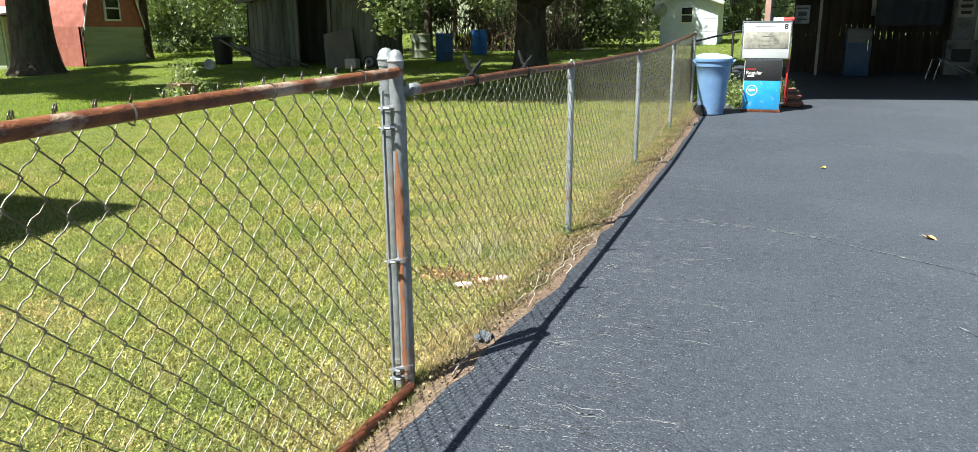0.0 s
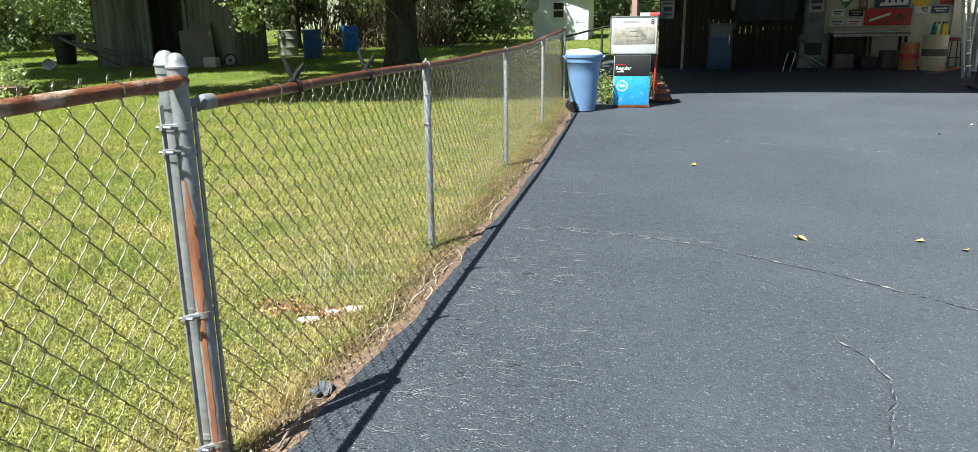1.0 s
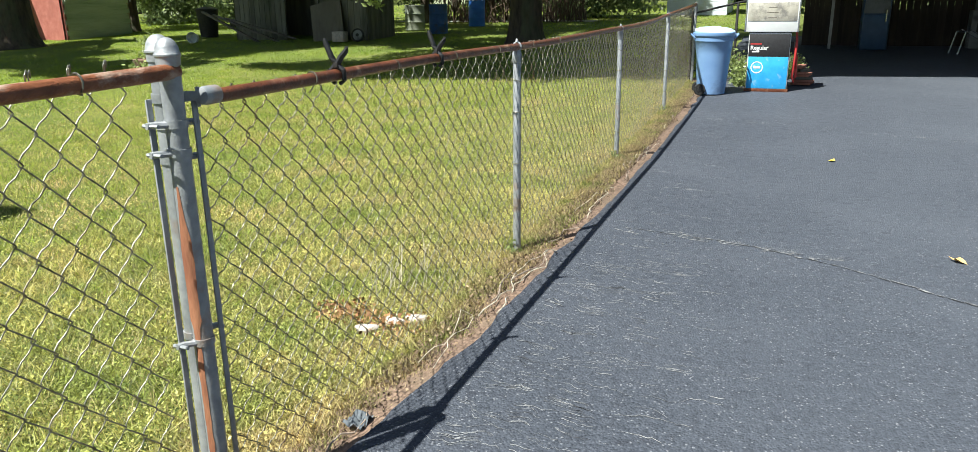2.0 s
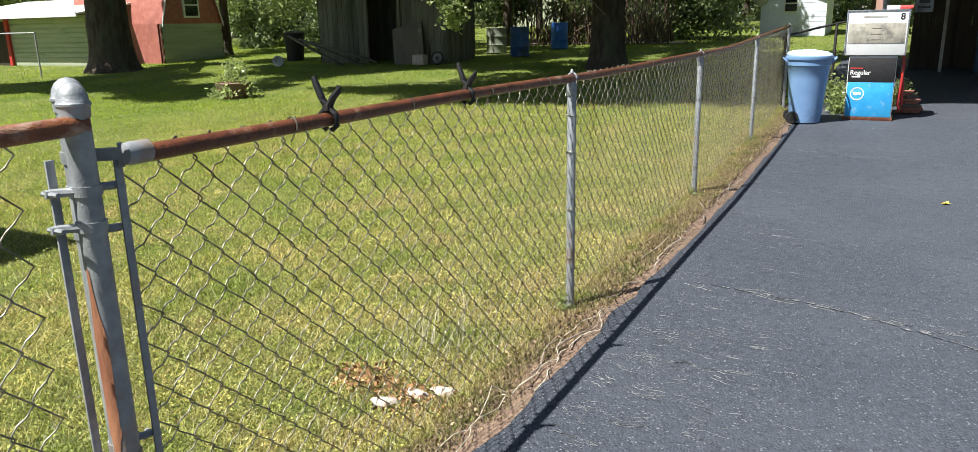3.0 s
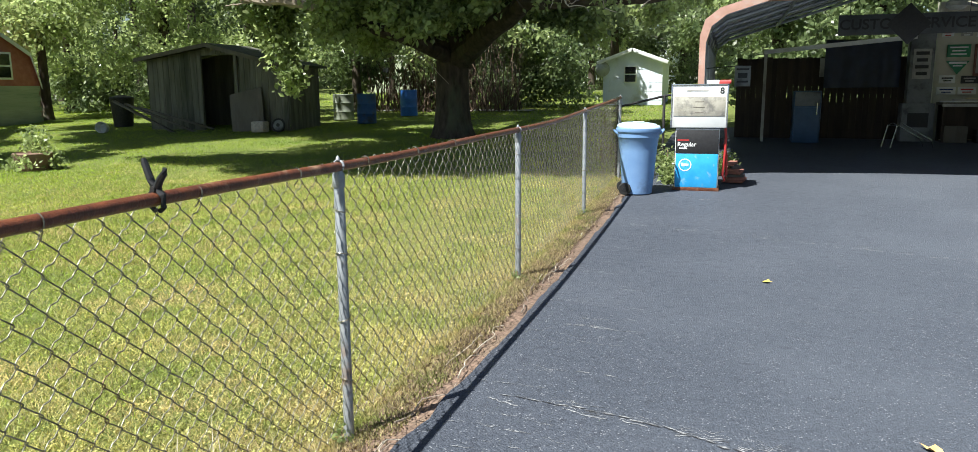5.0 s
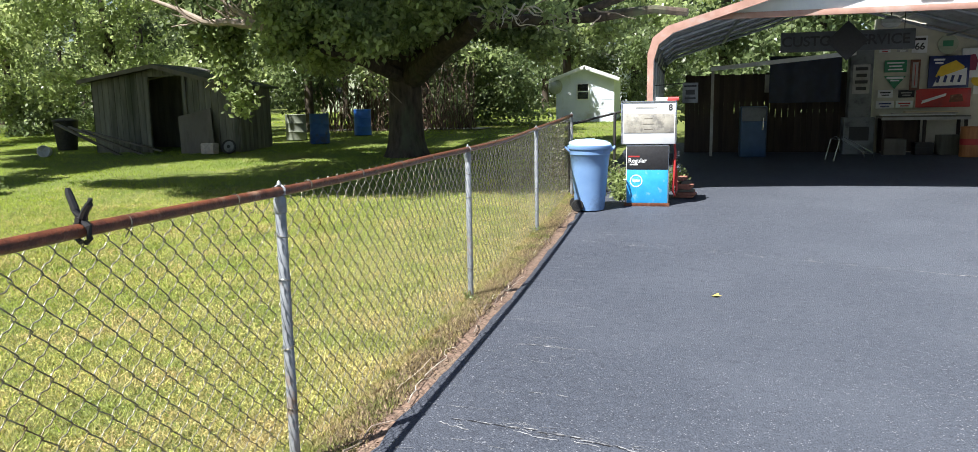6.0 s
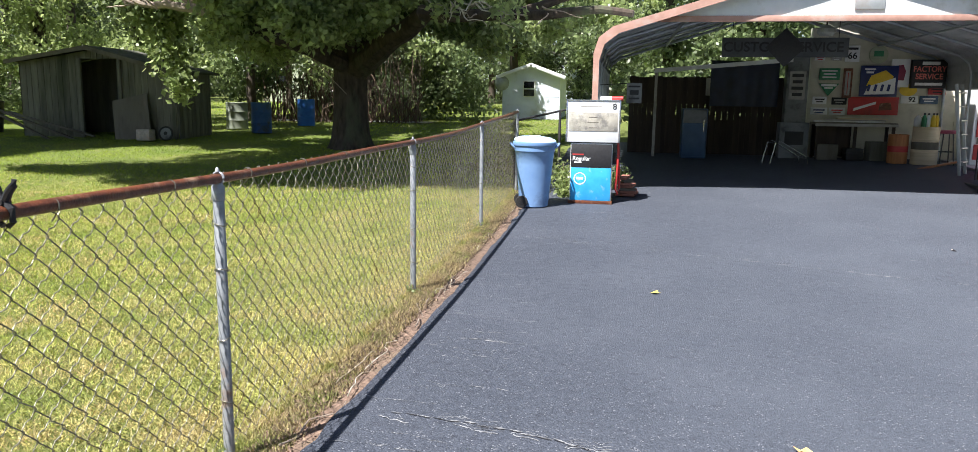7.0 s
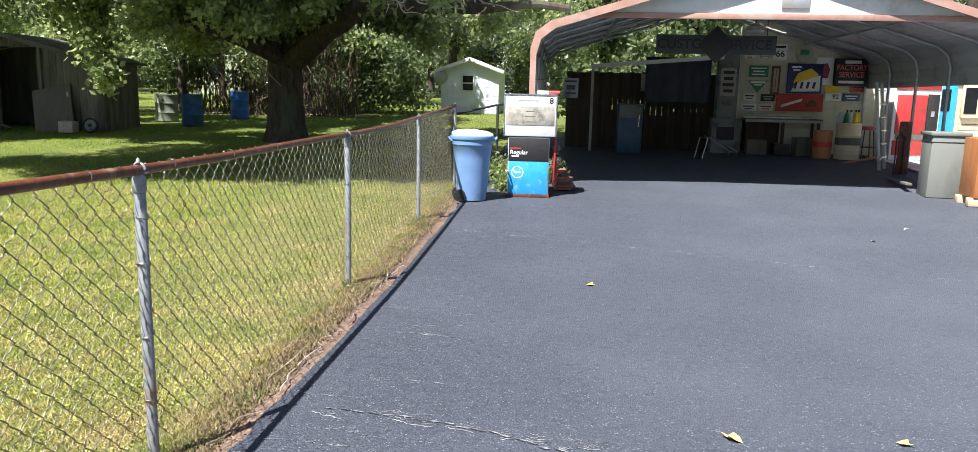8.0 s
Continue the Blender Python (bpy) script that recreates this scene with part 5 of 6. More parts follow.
    for s in (-0.2, 0.2):
        part("side_rail", Geo().box((s, 0, 0.85), (0.03, 0.06, 1.75), pose(0, 0, 0, -7, 0, 0), bevel=0.003), M["tin"], l)
    for i in range(6):
        part("tread", Geo().box((0, 0.10 * 0 + 0.03 * i, 0.25 + i * 0.26), (0.38, 0.07, 0.02)), M["tin"], l)
    d = thing("hand_truck", pose(3.55, 19.3, zt(19.3), 0, 0, 20), "chrome tube frame lying on the floor", "hand truck")
    for s in (-0.16, 0.16):
        part("frame_tube", Geo().tube([(-0.35, s, 0.06), (-0.25, s, 0.48), (-0.15, s, 0.52), (0.45, s, 0.20), (0.5, s, 0.05)], 0.012, 8), M["chrome"], d)
    for x, zz in ((0.45, 0.2), (-0.25, 0.48)):
        part("cross_tube", Geo().tube([(x, -0.16, zz), (x, 0.16, zz)], 0.010, 8), M["chrome"], d)
    c = thing("drink_cooler", pose(1.85, 20.5, zt(20.5)), "old blue upright cooler cabinet", "cooler")
    part("body", Geo().box((0, 0, 0.55), (0.55, 0.5, 1.10), bevel=0.03), M["coolblue"], c)
    part("door", Geo().box((0, -0.26, 0.40), (0.50, 0.03, 0.72), bevel=0.01), M["coolblue"], c)
    part("upper_panel", Geo().box((0, -0.26, 0.93), (0.50, 0.03, 0.30), bevel=0.01), M["dullsign"], c)
    part("handle", Geo().tube([(0.19, -0.29, 0.6), (0.19, -0.30, 0.85)], 0.012, 8), M["chrome"], c)
    pl(2.25, 21.25, 0.22, 0.40, 2.02, "notice", "pale notice pinned to the board fence", "concrete", 0.01, "notice")
    s = pl(0.46, 16.0, 0.25, 0.33, 1.78, "post_sign", "small grey sign with dark print hung on the frame", "dullsign", 0.012)
    for i, (w, h) in enumerate(((0.2, 0.03), (0.15, 0.08), (0.18, 0.03))):
        bar(s, 0, 0.11 - i * 0.10, w, h, "ink")
    part("bracket", Geo().tube([(-0.6, 0.02, 0.13), (0.0, 0.02, 0.17)], 0.008, 6), M["iron"], s)
    k = thing("floor_board", pose(6.25, 17.0, zt(17.0) + 0.02, -2.2, 0, -12), "long pale plank lying on the asphalt", "plank")
    part("plank", Geo().box((0, 0, 0), (0.09, 3.0, 0.04), bevel=0.004), M["plywood"], k)
    r = thing("leaning_frame", pose(6.80, 17.9, zt(17.9)), "dark red metal frame leaning by the carport leg", "frame")
    part("panel", Geo().box((0, 0, 0.5), (0.22, 0.05, 1.0), bevel=0.02), M["rustdark"], r)
    part("bracket", Geo().tube([(-0.16, -0.05, 0.0), (-0.16, -0.05, 0.7), (-0.10, -0.05, 0.78), (-0.02, -0.05, 0.7), (-0.02, -0.05, 0.0)], 0.014, 8), M["iron"], r)
    # stack of bricks and boards by the pump
    for i in range(7):
        b = thing("board_offcut", pose(0.40 + 0.03 * (i % 2) - 0.008 * i, 14.75, zt(14.75) + 0.025 + i * 0.042, 0, 0, 8 * (i % 3) - 8), "weathered board in a low stack beside the pump", "board", "boards beside the pump")
        part("board", Geo().box((0, 0, 0), (0.30 - 0.03 * i, 0.5, 0.038), bevel=0.004), M["brick" if i % 3 < 2 else "plywood"], b)


bench_things()


def right_side():
    z = zt(15.1)
    c = thing("grey_bin", pose(6.28, 15.25, z, 0, 0, -8), "square grey metal litter bin with a flat lid", "bin")
    part("body", Geo().box((0, 0, 0.48), (0.52, 0.50, 0.96), bevel=0.02), M["bingrey"], c)
    part("lid", Geo().box((0, 0, 0.985), (0.57, 0.55, 0.06), bevel=0.015), M["bingrey"], c)
    part("seam", Geo().box((0, 0, 0.86), (0.53, 0.51, 0.012)), M["ink"], c)
    b = thing("wooden_cabinet", pose(6.72, 14.50, zt(14.5), 0, 0, -6), "varnished orange-brown wooden cabinet on pale skids", "cabinet")
    part("body", Geo().box((0, 0, 0.55), (0.80, 0.55, 0.86), bevel=0.01), M["orangewood"], b)
    part("skid", Geo().box((0, -0.2, 0.06), (0.90, 0.12, 0.12), bevel=0.006), M["tan"], b)
    part("skid", Geo().box((0, 0.2, 0.06), (0.90, 0.12, 0.12), bevel=0.006), M["tan"], b)
    part("knob", Geo().lathe([(0.015, 0), (0.022, 0.02), (0.004, 0.03)], 12, pose(-0.2, -0.275, 0.5, 90, 0, 0)), M["chrome"], b)
    s = part("concrete_pad", Geo().prism([(17.0, zt(17.0) - 0.1), (28.5, zt(28.5) - 0.1), (28.5, zt(28.5) + 0.012), (17.0, zt(17.0) + 0.012)], 7.38, 14.4, "x"), M["palepad"])
    tagged(s, "pale concrete pad beyond the carport legs", "slab", kind="structure")
    # red machine and the tan kiosk behind the right-hand legs
    m = thing("vending_machine", pose(8.0, 20.65, zt(20.7)), "red upright vending machine with a white frame and grey coin panel", "vending machine")
    part("body", Geo().box((0, 0, 0.97), (0.98, 0.7, 1.94), bevel=0.02), M["white"], m)
    part("door", Geo().box((-0.11, -0.36, 1.00), (0.62, 0.03, 0.84), bevel=0.008), M["red"], m)
    part("lower_door", Geo().box((-0.13, -0.36, 0.27), (0.62, 0.03, 0.32), bevel=0.008), M["red"], m)
    part("header", Geo().box((0, -0.36, 1.70), (0.92, 0.03, 0.32), bevel=0.008), M["red"], m)
    part("coin_panel", Geo().box((0.33, -0.36, 0.76), (0.24, 0.03, 1.36), bevel=0.005), M["iron"], m)
    part("slot", Geo().box((0.33, -0.378, 1.02), (0.07, 0.01, 0.12)), M["rubbish"], m)
    part("tray", Geo().box((-0.10, -0.378, 0.51), (0.60, 0.01, 0.13)), M["plywood"], m)
    k = thing("kiosk", pose(8.90, 21.5, zt(21.5)), "tan boarded kiosk with a blue door and dark windows", "building")
    part("wall", Geo().box((1.75, 0.65, 1.2), (3.5, 1.2, 2.4)), M["tan"], k)
    for i in range(6):
        part("siding_board", Geo().box((2.05, 0.03, 0.09 + i * 0.15), (2.9, 0.03, 0.135), bevel=0.004), M["tan"], k)
    d = part("door", Geo().box((0.26, 0.02, 1.05), (0.44, 0.05, 2.0), bevel=0.01), M["paleblue"], k)
    part("pane", Geo().box((0.24, -0.01, 1.30), (0.20, 0.01, 0.5)), M["glass"], d)
    for x in (0.95, 1.75, 2.55):
        w = part("window", Geo().box((x, 0.02, 1.30), (0.70, 0.06, 0.72), bevel=0.006), M["tan"], k)
        for s in (-0.16, 0.16):
            part("pane", Geo().box((x + s, -0.015, 1.30), (0.27, 0.01, 0.60)), M["glass"], w)
    part("sill", Geo().box((2.05, -0.03, 0.93), (2.9, 0.10, 0.05), bevel=0.006), M["tan"], k)
    part("roof", Geo().box((1.75, 0.6, 2.47), (4.0, 1.9, 0.14)), M["tin"], k)

right_side()

# ---- sheds ----
def white_shed():
    x0, y0, w, d, h, pk = -4.70, 34.0, 2.36, 3.2, 1.72, 2.15
    s = thing("white_shed", pose(x0, y0, zt(y0)), "small white boarded shed with a gable roof and one window", "shed")
    gable = [(0, -0.1), (w, -0.1), (w, h), (w / 2, pk), (0, h)]
    part("wall", Geo().prism(gable, 0, 0.1), M["siding"], s)
    part("wall", Geo().prism(gable, d - 0.1, d), M["siding"], s)
    for x in (0.0, w - 0.1):
        part("wall", Geo().box((x + 0.05, d / 2, h / 2 - 0.05), (0.1, d - 0.2, h + 0.1)), M["siding"], s)
    for i in range(1, 10):
        part("siding_lap", Geo().box((w / 2, -0.004, i * 0.175), (w, 0.006, 0.008)), M["siding"], s)
    sl = math.atan2(pk - h, w / 2)
    for k in (-1, 1):
        ln = math.hypot(w / 2, pk - h) + 0.25
        m = pose(w / 2, d / 2, pk + 0.04, 0, math.degrees(sl) * k, 0)
        part("roof", Geo().box((k * ln / 2, 0, 0.0), (ln, d + 0.5, 0.06), m), M["tin"], s)
        part("barge_board", Geo().box((k * ln / 2, -d / 2 - 0.26, -0.03), (ln, 0.03, 0.14), m, bevel=0.004), M["white"], s)
    win = part("window", Geo().box((1.10, -0.02, 1.20), (0.52, 0.06, 0.66), bevel=0.006), M["white"], s)
    for z in (1.36, 1.04):
        part("pane", Geo().box((1.10, -0.056, z), (0.42, 0.012, 0.27)), M["glass"], win)
    part("satellite_dish", Geo().lathe([(0.30, 0.0), (0.22, 0.05), (0.12, 0.085), (0.001, 0.10)], 24, pose(0.0, -0.18, 1.42, 90, 0, 25), cap=False), M["rubbish"], s, "grey dish on the corner")


def old_shed():
    x0, x1, y0, d = -16.6, -11.75, 21.9, 1.7
    s = thing("old_shed", pose(x0, y0, zt(y0)), "weathered grey board shed in deep shade, with a dark doorway", "shed")
    w = x1 - x0
    top = lambda x: 2.05 + (x / 2.4) * 0.36 if x < 2.4 else 2.41 - (x - 2.4) / (w - 2.4) * 0.62
    x = 0.0
    rng = random.Random(2)
    while x < w:
        bw = min(rng.uniform(0.16, 0.22), w - x)
        if not 1.98 < x + bw / 2 < 3.12:
            part("wall_board", Geo().prism([(x, -0.15), (x + bw - 0.012, -0.15), (x + bw - 0.012, top(x + bw)), (x, top(x))], 0, 0.03 + rng.uniform(0, 0.012)), M["greyboard"], s)
        else:
            part("wall_board", Geo().prism([(x, 2.16), (x + bw - 0.012, 2.16), (x + bw - 0.012, top(x + bw)), (x, top(x))], 0, 0.03), M["greyboard"], s)
        x += bw
    for i in range(8):
        part("wall_board", Geo().box((w + 0.015, 0.13 + i * 0.205, 0.82), (0.03, 0.19, 1.95)), M["greyboard"], s)
    part("wall", Geo().box((0.015, d / 2, 0.95), (0.03, d, 2.2)), M["greyboard"], s)
    part("wall", Geo().prism([(0, -0.15), (w, -0.15), (w, 1.80), (2.4, 2.42), (0, 2.03)], d - 0.04, d), M["greyboard"], s)
    for a, b, za, zb in ((-0.15, 2.4, 2.05, 2.44), (2.4, w + 0.2, 2.44, 1.78)):
        part("roof", Geo().prism([(a, za), (b, zb), (b, zb + 0.06), (a, za + 0.06)], -0.35, d + 0.2), M["mossroof"], s)
        part("barge_board", Geo().prism([(a, za - 0.06), (b, zb - 0.06), (b, zb + 0.05), (a, za + 0.05)], -0.38, -0.352), M["plywood"], s)
    for xx in (1.93, 3.17):
        part("door_post", Geo().box((xx, -0.02, 1.02), (0.10, 0.08, 2.28), bevel=0.006), M["greyboard"], s)
    part("back_pane", Geo().box((2.62, d - 0.06, 1.45), (0.26, 0.02, 0.24)), M["concrete"], s)
    for x, a, ww, hh in ((-12.9, -12, 1.1, 1.2),):
        p = thing("plywood_sheet", pose(x, 21.55, zt(21.5), -14, a, 0), "grey plywood sheet leaning on the shed", "plywood", "sheets against the shed")
        part("sheet", Geo().box((0, 0, hh / 2), (ww, 0.025, hh), bevel=0.003), M["plywood"], p)
    for i in range(3):
        b = thing("plank", pose(-16.0 + 0.35 * i, 20.9 + 0.2 * i, zt(21) + 0.06, 0, 28 - 6 * i, 15), "long grey plank propped against the shed", "plank", "planks against the shed")
        part("plank", Geo().box((0, 0, 0.35), (2.3, 0.15, 0.05), bevel=0.004), M["plywood"], b)
    w = thing("cart_wheel", pose(-11.75, 21.3, zt(21.3) + 0.20, 78, 0, 8), "small pale spoked wheel leaning by the shed", "wheel")
    part("tyre", Geo().lathe([(0.15, -0.03), (0.19, -0.035), (0.20, 0), (0.19, 0.035), (0.15, 0.03), (0.15, -0.03)], 28, cap=False), M["rubber"], w)
    part("rim", Geo().lathe([(0.03, -0.03), (0.145, -0.02), (0.15, 0.0), (0.145, 0.02), (0.03, 0.03)], 24), M["dullsign"], w)
    part("hub", Geo().lathe([(0.05, -0.034), (0.05, 0.034)], 14), M["rubber"], w)
    b = thing("bucket", pose(-12.35, 21.3, zt(21.3)), "pinkish white plastic tub by the shed", "tub")
    part("tub", Geo().box((0, 0, 0.15), (0.40, 0.3, 0.30), bevel=0.03), M["stone"], b)
    b = thing("bucket", pose(-17.3, 20.7, zt(20.7) + 0.14, 84, 0, 25), "white bucket lying on its side", "bucket")
    part("bucket", Geo().lathe([(0.13, -0.16), (0.16, 0.16), (0.17, 0.16), (0.17, 0.14), (0.14, -0.14), (0.001, -0.15)], 24, cap=False), M["white"], b)
    t = thing("old_bin", pose(-18.3, 22.6, zt(22.6)), "dark plastic bin with a slumped lid", "bin")
    part("body", Geo().lathe([(0.28, 0), (0.36, 0.85), (0.38, 0.9), (0.36, 0.93), (0.1, 1.0)], 22), M["iron"], t)
    for x, y, h in ((-20.2, 27.0, 0.8), (-19.4, 26.5, 0.35), (-20.9, 27.2, 0.3)):
        b = thing("stump_seat", pose(x, y, zt(y)), "rough timber block on the grass", "log")
        part("log", Geo().lathe([(0.24, -0.05), (0.22, h * 0.5), (0.23, h)], 14, wobble=0.06), M["bark"], b)


def barn():
    x1, y0 = -23.2, 21.2
    L, w = 4.9, 2.85
    b = thing("barn", pose(x1, y0, zt(y0) - 0.05), "small red gambrel barn with greenish white lower boards", "barn")
    h, k1, pk = 1.42, (0.34, 2.52), 3.16
    out = [(0, h), (k1[0], k1[1]), (w / 2, pk), (w - k1[0], k1[1]), (w, h)]
    for i in range(8):
        part("wall_board", Geo().prism([(0, i * 0.18), (w, i * 0.18), (w, i * 0.18 + 0.172), (0, i * 0.18 + 0.172)], -0.05, 0.0 + 0.008 * (i % 2), "x"), M["barnsiding"], b)
    part("core_wall", Geo().box((-0.12, w / 2, h / 2), (0.1, w, h)), M["barnsiding"], b)
    part("gable", Geo().prism(out, -0.12, -0.02, "x"), M["barnred"], b, "faded red gable end")
    part("gable", Geo().prism(out, -L, -L + 0.1, "x"), M["barnred"], b)
    part("side_wall", Geo().box((-L / 2, 0.03, h / 2), (L, 0.06, h)), M["barnred"], b, "pinkish red side wall")
    part("side_wall", Geo().box((-L / 2, w - 0.03, h / 2), (L, 0.06, h)), M["barnred"], b)
    for (ya, za), (yb, zb) in zip(out, out[1:]):
        part("roof_panel", Geo().prism([(ya, za), (yb, zb), (yb, zb + 0.05), (ya, za + 0.05)], -L - 0.1, 0.08, "x"), M["barnred"], b)
        part("edge_trim", Geo().prism([(ya, za - 0.09), (yb, zb - 0.09), (yb, zb + 0.05), (ya, za + 0.05)], 0.085, 0.115, "x"), M["white"], b)
    win = part("window", Geo().box((0.0, w / 2, 2.1), (0.08, 0.74, 0.92), bevel=0.006), M["white"], b, "white framed window")
    for z in (1.89, 2.31):
        part("pane", Geo().box((0.045, w / 2, z), (0.012, 0.58, 0.36)), M["glass"], win)


def long_shed():
    s = thing("long_shed", pose(-33.8, 19.9, zt(19.9)), "low pale green boarded shed under a white metal roof", "shed")
    part("core_wall", Geo().box((4.2, 1.6, 0.85), (8.2, 3.0, 1.9)), M["barnsiding"], s)
    for i in range(10):
        part("wall_board", Geo().box((5.9, 0.08, 0.05 + i * 0.175), (4.6, 0.04, 0.165), bevel=0.004), M["barnsiding"], s)
    part("dark_bay", Geo().box((1.9, 0.085, 0.8), (3.2, 0.02, 1.7)), M["darkwood"], s)
    part("red_post", Geo().box((3.62, 0.0, 0.85), (0.16, 0.1, 1.9)), M["red"], s)
    part("roof", Geo().prism([(-0.7, 1.78), (3.6, 2.5), (3.6, 2.56), (-0.7, 1.84)], -0.6, 8.9, "x"), M["white"], s, "white metal roof with a low pitch")
    part("fascia", Geo().box((4.15, -0.70, 1.79), (9.5, 0.04, 0.14)), M["white"], s)
    g = thing("yard_gate", pose(-24.1, 16.4, zt(16.4), 0, 0, 30), "slim grey pipe gate frame on the lawn", "gate")
    for x in (-0.7, 0.7):
        part("post", Geo().tube([(x, 0, -0.1), (x, 0, 1.35)], 0.025, 10), M["galv"], g)
    part("rail", Geo().tube([(-0.7, 0, 1.33), (0.7, 0, 1.33)], 0.02, 10), M["galv"], g)
    f = thing("wire_fence", pose(-30.5, 17.2, zt(17)), "far chain-link fence with slim posts", "fence")
    for i in range(5):
        part("post", Geo().tube([(-6 + i * 2.2, 0, -0.1), (-6 + i * 2.2, 0, 1.25)], 0.025, 8), M["galv"], f)
    part("rail", Geo().tube([(-6, 0, 1.22), (2.8, 0, 1.22)], 0.02, 8), M["galv"], f)


def neighbour_house():
    h = thing("house", pose(-6.37, 4.03, 0), "plain pale house whose eave throws a shadow on the lawn", "house")
    part("wall", Geo().box((-4.4, -5.4, 1.4), (8.0, 10.0, 2.9)), M["siding"], h)
    part("roof", Geo().box((-4.5, -5.5, 2.9), (9.0, 11.0, 0.16)), M["mossroof"], h)


def far_house(x, y, w, h, wall, roof, label):
    s = thing("far_house", pose(x, y, zt(y)), label, "house", "houses beyond the trees")
    part("wall", Geo().prism([(-w / 2, -0.1), (w / 2, -0.1), (w / 2, h), (0, h + w * 0.18), (-w / 2, h)], 0, 5), M[wall], s)
    for k in (-1, 1):
        part("roof", Geo().prism([(k * (w / 2 + 0.4), h - 0.12), (0, h + w * 0.18 + 0.02), (0, h + w * 0.18 + 0.16), (k * (w / 2 + 0.4), h + 0.02)], -0.3, 5.3), M[roof], s)
    for x2 in (-w * 0.28, w * 0.22):
        win = part("window", Geo().box((x2, -0.03, h * 0.55), (1.0, 0.06, 1.1)), M["white"], s)
        part("pane", Geo().box((x2, -0.065, h * 0.55), (0.86, 0.01, 0.96)), M["glass"], win)


def back_path():
    v, f = [], []
    for i in range(24):
        x = -15 + i * 0.36
        for k in (0, 1):
            y = 30.0 + 0.9 * k + 0.3 * noise.noise((x * 0.4, k, 0))
            v.append((x, y, zt(y) + 0.012))
    f = [(2 * i, 2 * i + 2, 2 * i + 3, 2 * i + 1) for i in range(23)]
    tagged(part("path", Geo().add(v, f), M["concrete"]), "pale worn path behind the drums", "path", kind="structure")


back_path()
far_house(-8.0, 58, 9, 2.6, "siding", "mossroof", "pale house glimpsed between the trees")
far_house(-19.0, 47, 5, 2.6, "barnsiding", "barnred", "low outbuilding with a red roof behind the trees")
white_shed()
old_shed()
barn()
long_shed()
neighbour_house()
drum(-10.58, 24.45, 0.30, 0.92, "drumdark", "weathered dark blue plastic drum on the grass")
drum(-10.55, 27.7, 0.30, 0.90, "drumblue", "bright blue plastic drum on the grass")
drum(-12.08, 25.75, 0.34, 0.85, "drumgrey", "grey-green metal drum on the grass")


def planter():
    p = thing("planter", pose(-12.35, 13.9, zt(13.9)), "crumbling brown pot with a leafy plant and trailing weeds", "planter")
    part("pot", Geo().lathe([(0.26, -0.03), (0.32, 0.15), (0.36, 0.30), (0.33, 0.32), (0.30, 0.27), (0.001, 0.27)], 18, wobble=0.06), M["pot"], p)
    ob = new("leaves", quads("leaves", leaf_cloud([(0.05, 0, 0.55, 0.30, 0.26, 0.26), (-0.25, -0.2, 0.10, 0.22, 0.2, 0.12), (0.3, 0.1, 0.2, 0.25, 0.25, 0.2), (0.05, -0.35, 0.16, 0.35, 0.12, 0.16)], 700, 0.085, 5), M["leafpalelit"]))
    ob.parent = p


# ---- trees ----
def leaf_cloud(clumps, count, size, seed, droop=0.35, shell=0.5):
    """Loose folded leaves in ellipsoid clumps (x, y, z, rx, ry, rz)."""
    rng = np.random.default_rng(seed)
    c = np.array(clumps, dtype=float)
    vol = (c[:, 3] * c[:, 4] * c[:, 5]) ** (2 / 3)
    which = rng.choice(len(c), count, p=vol / vol.sum())
    d = rng.normal(size=(count, 3))
    d /= np.linalg.norm(d, axis=1, keepdims=True)
    rad = rng.random(count) ** shell
    p = c[which, :3] + d * rad[:, None] * c[which, 3:]
    p += rng.normal(size=(count, 3)) * size * 0.6
    s = size * rng.uniform(0.6, 1.3, count)[:, None]
    a = rng.normal(size=(count, 3)) + np.array([0, 0, -droop])
    a /= np.linalg.norm(a, axis=1, keepdims=True)
    b = np.cross(a, rng.normal(size=(count, 3)))
    b /= np.linalg.norm(b, axis=1, keepdims=True)
    tip, left, right = p + a * s, p + a * s * 0.45 + b * s * 0.33, p + a * s * 0.45 - b * s * 0.33
    return np.stack([p, left, tip, right], 1).reshape(-1, 3)


def branch(p0, p1, r0, r1, seed, wig=0.25, n=9):
    p0, p1 = Vector(p0), Vector(p1)
    pts, rs = [], []
    for i in range(n):
        k = i / (n - 1)
        p = p0.lerp(p1, k)
        if 0 < i:
            p += Vector((noise.noise((k * 3, seed, 0)), noise.noise((k * 3, seed, 5)), noise.noise((k * 3, seed, 9)))) * wig * k ** 0.5 * (p1 - p0).length * 0.2
        pts.append(p)
        rs.append(r0 + (r1 - r0) * k)
    return pts, rs


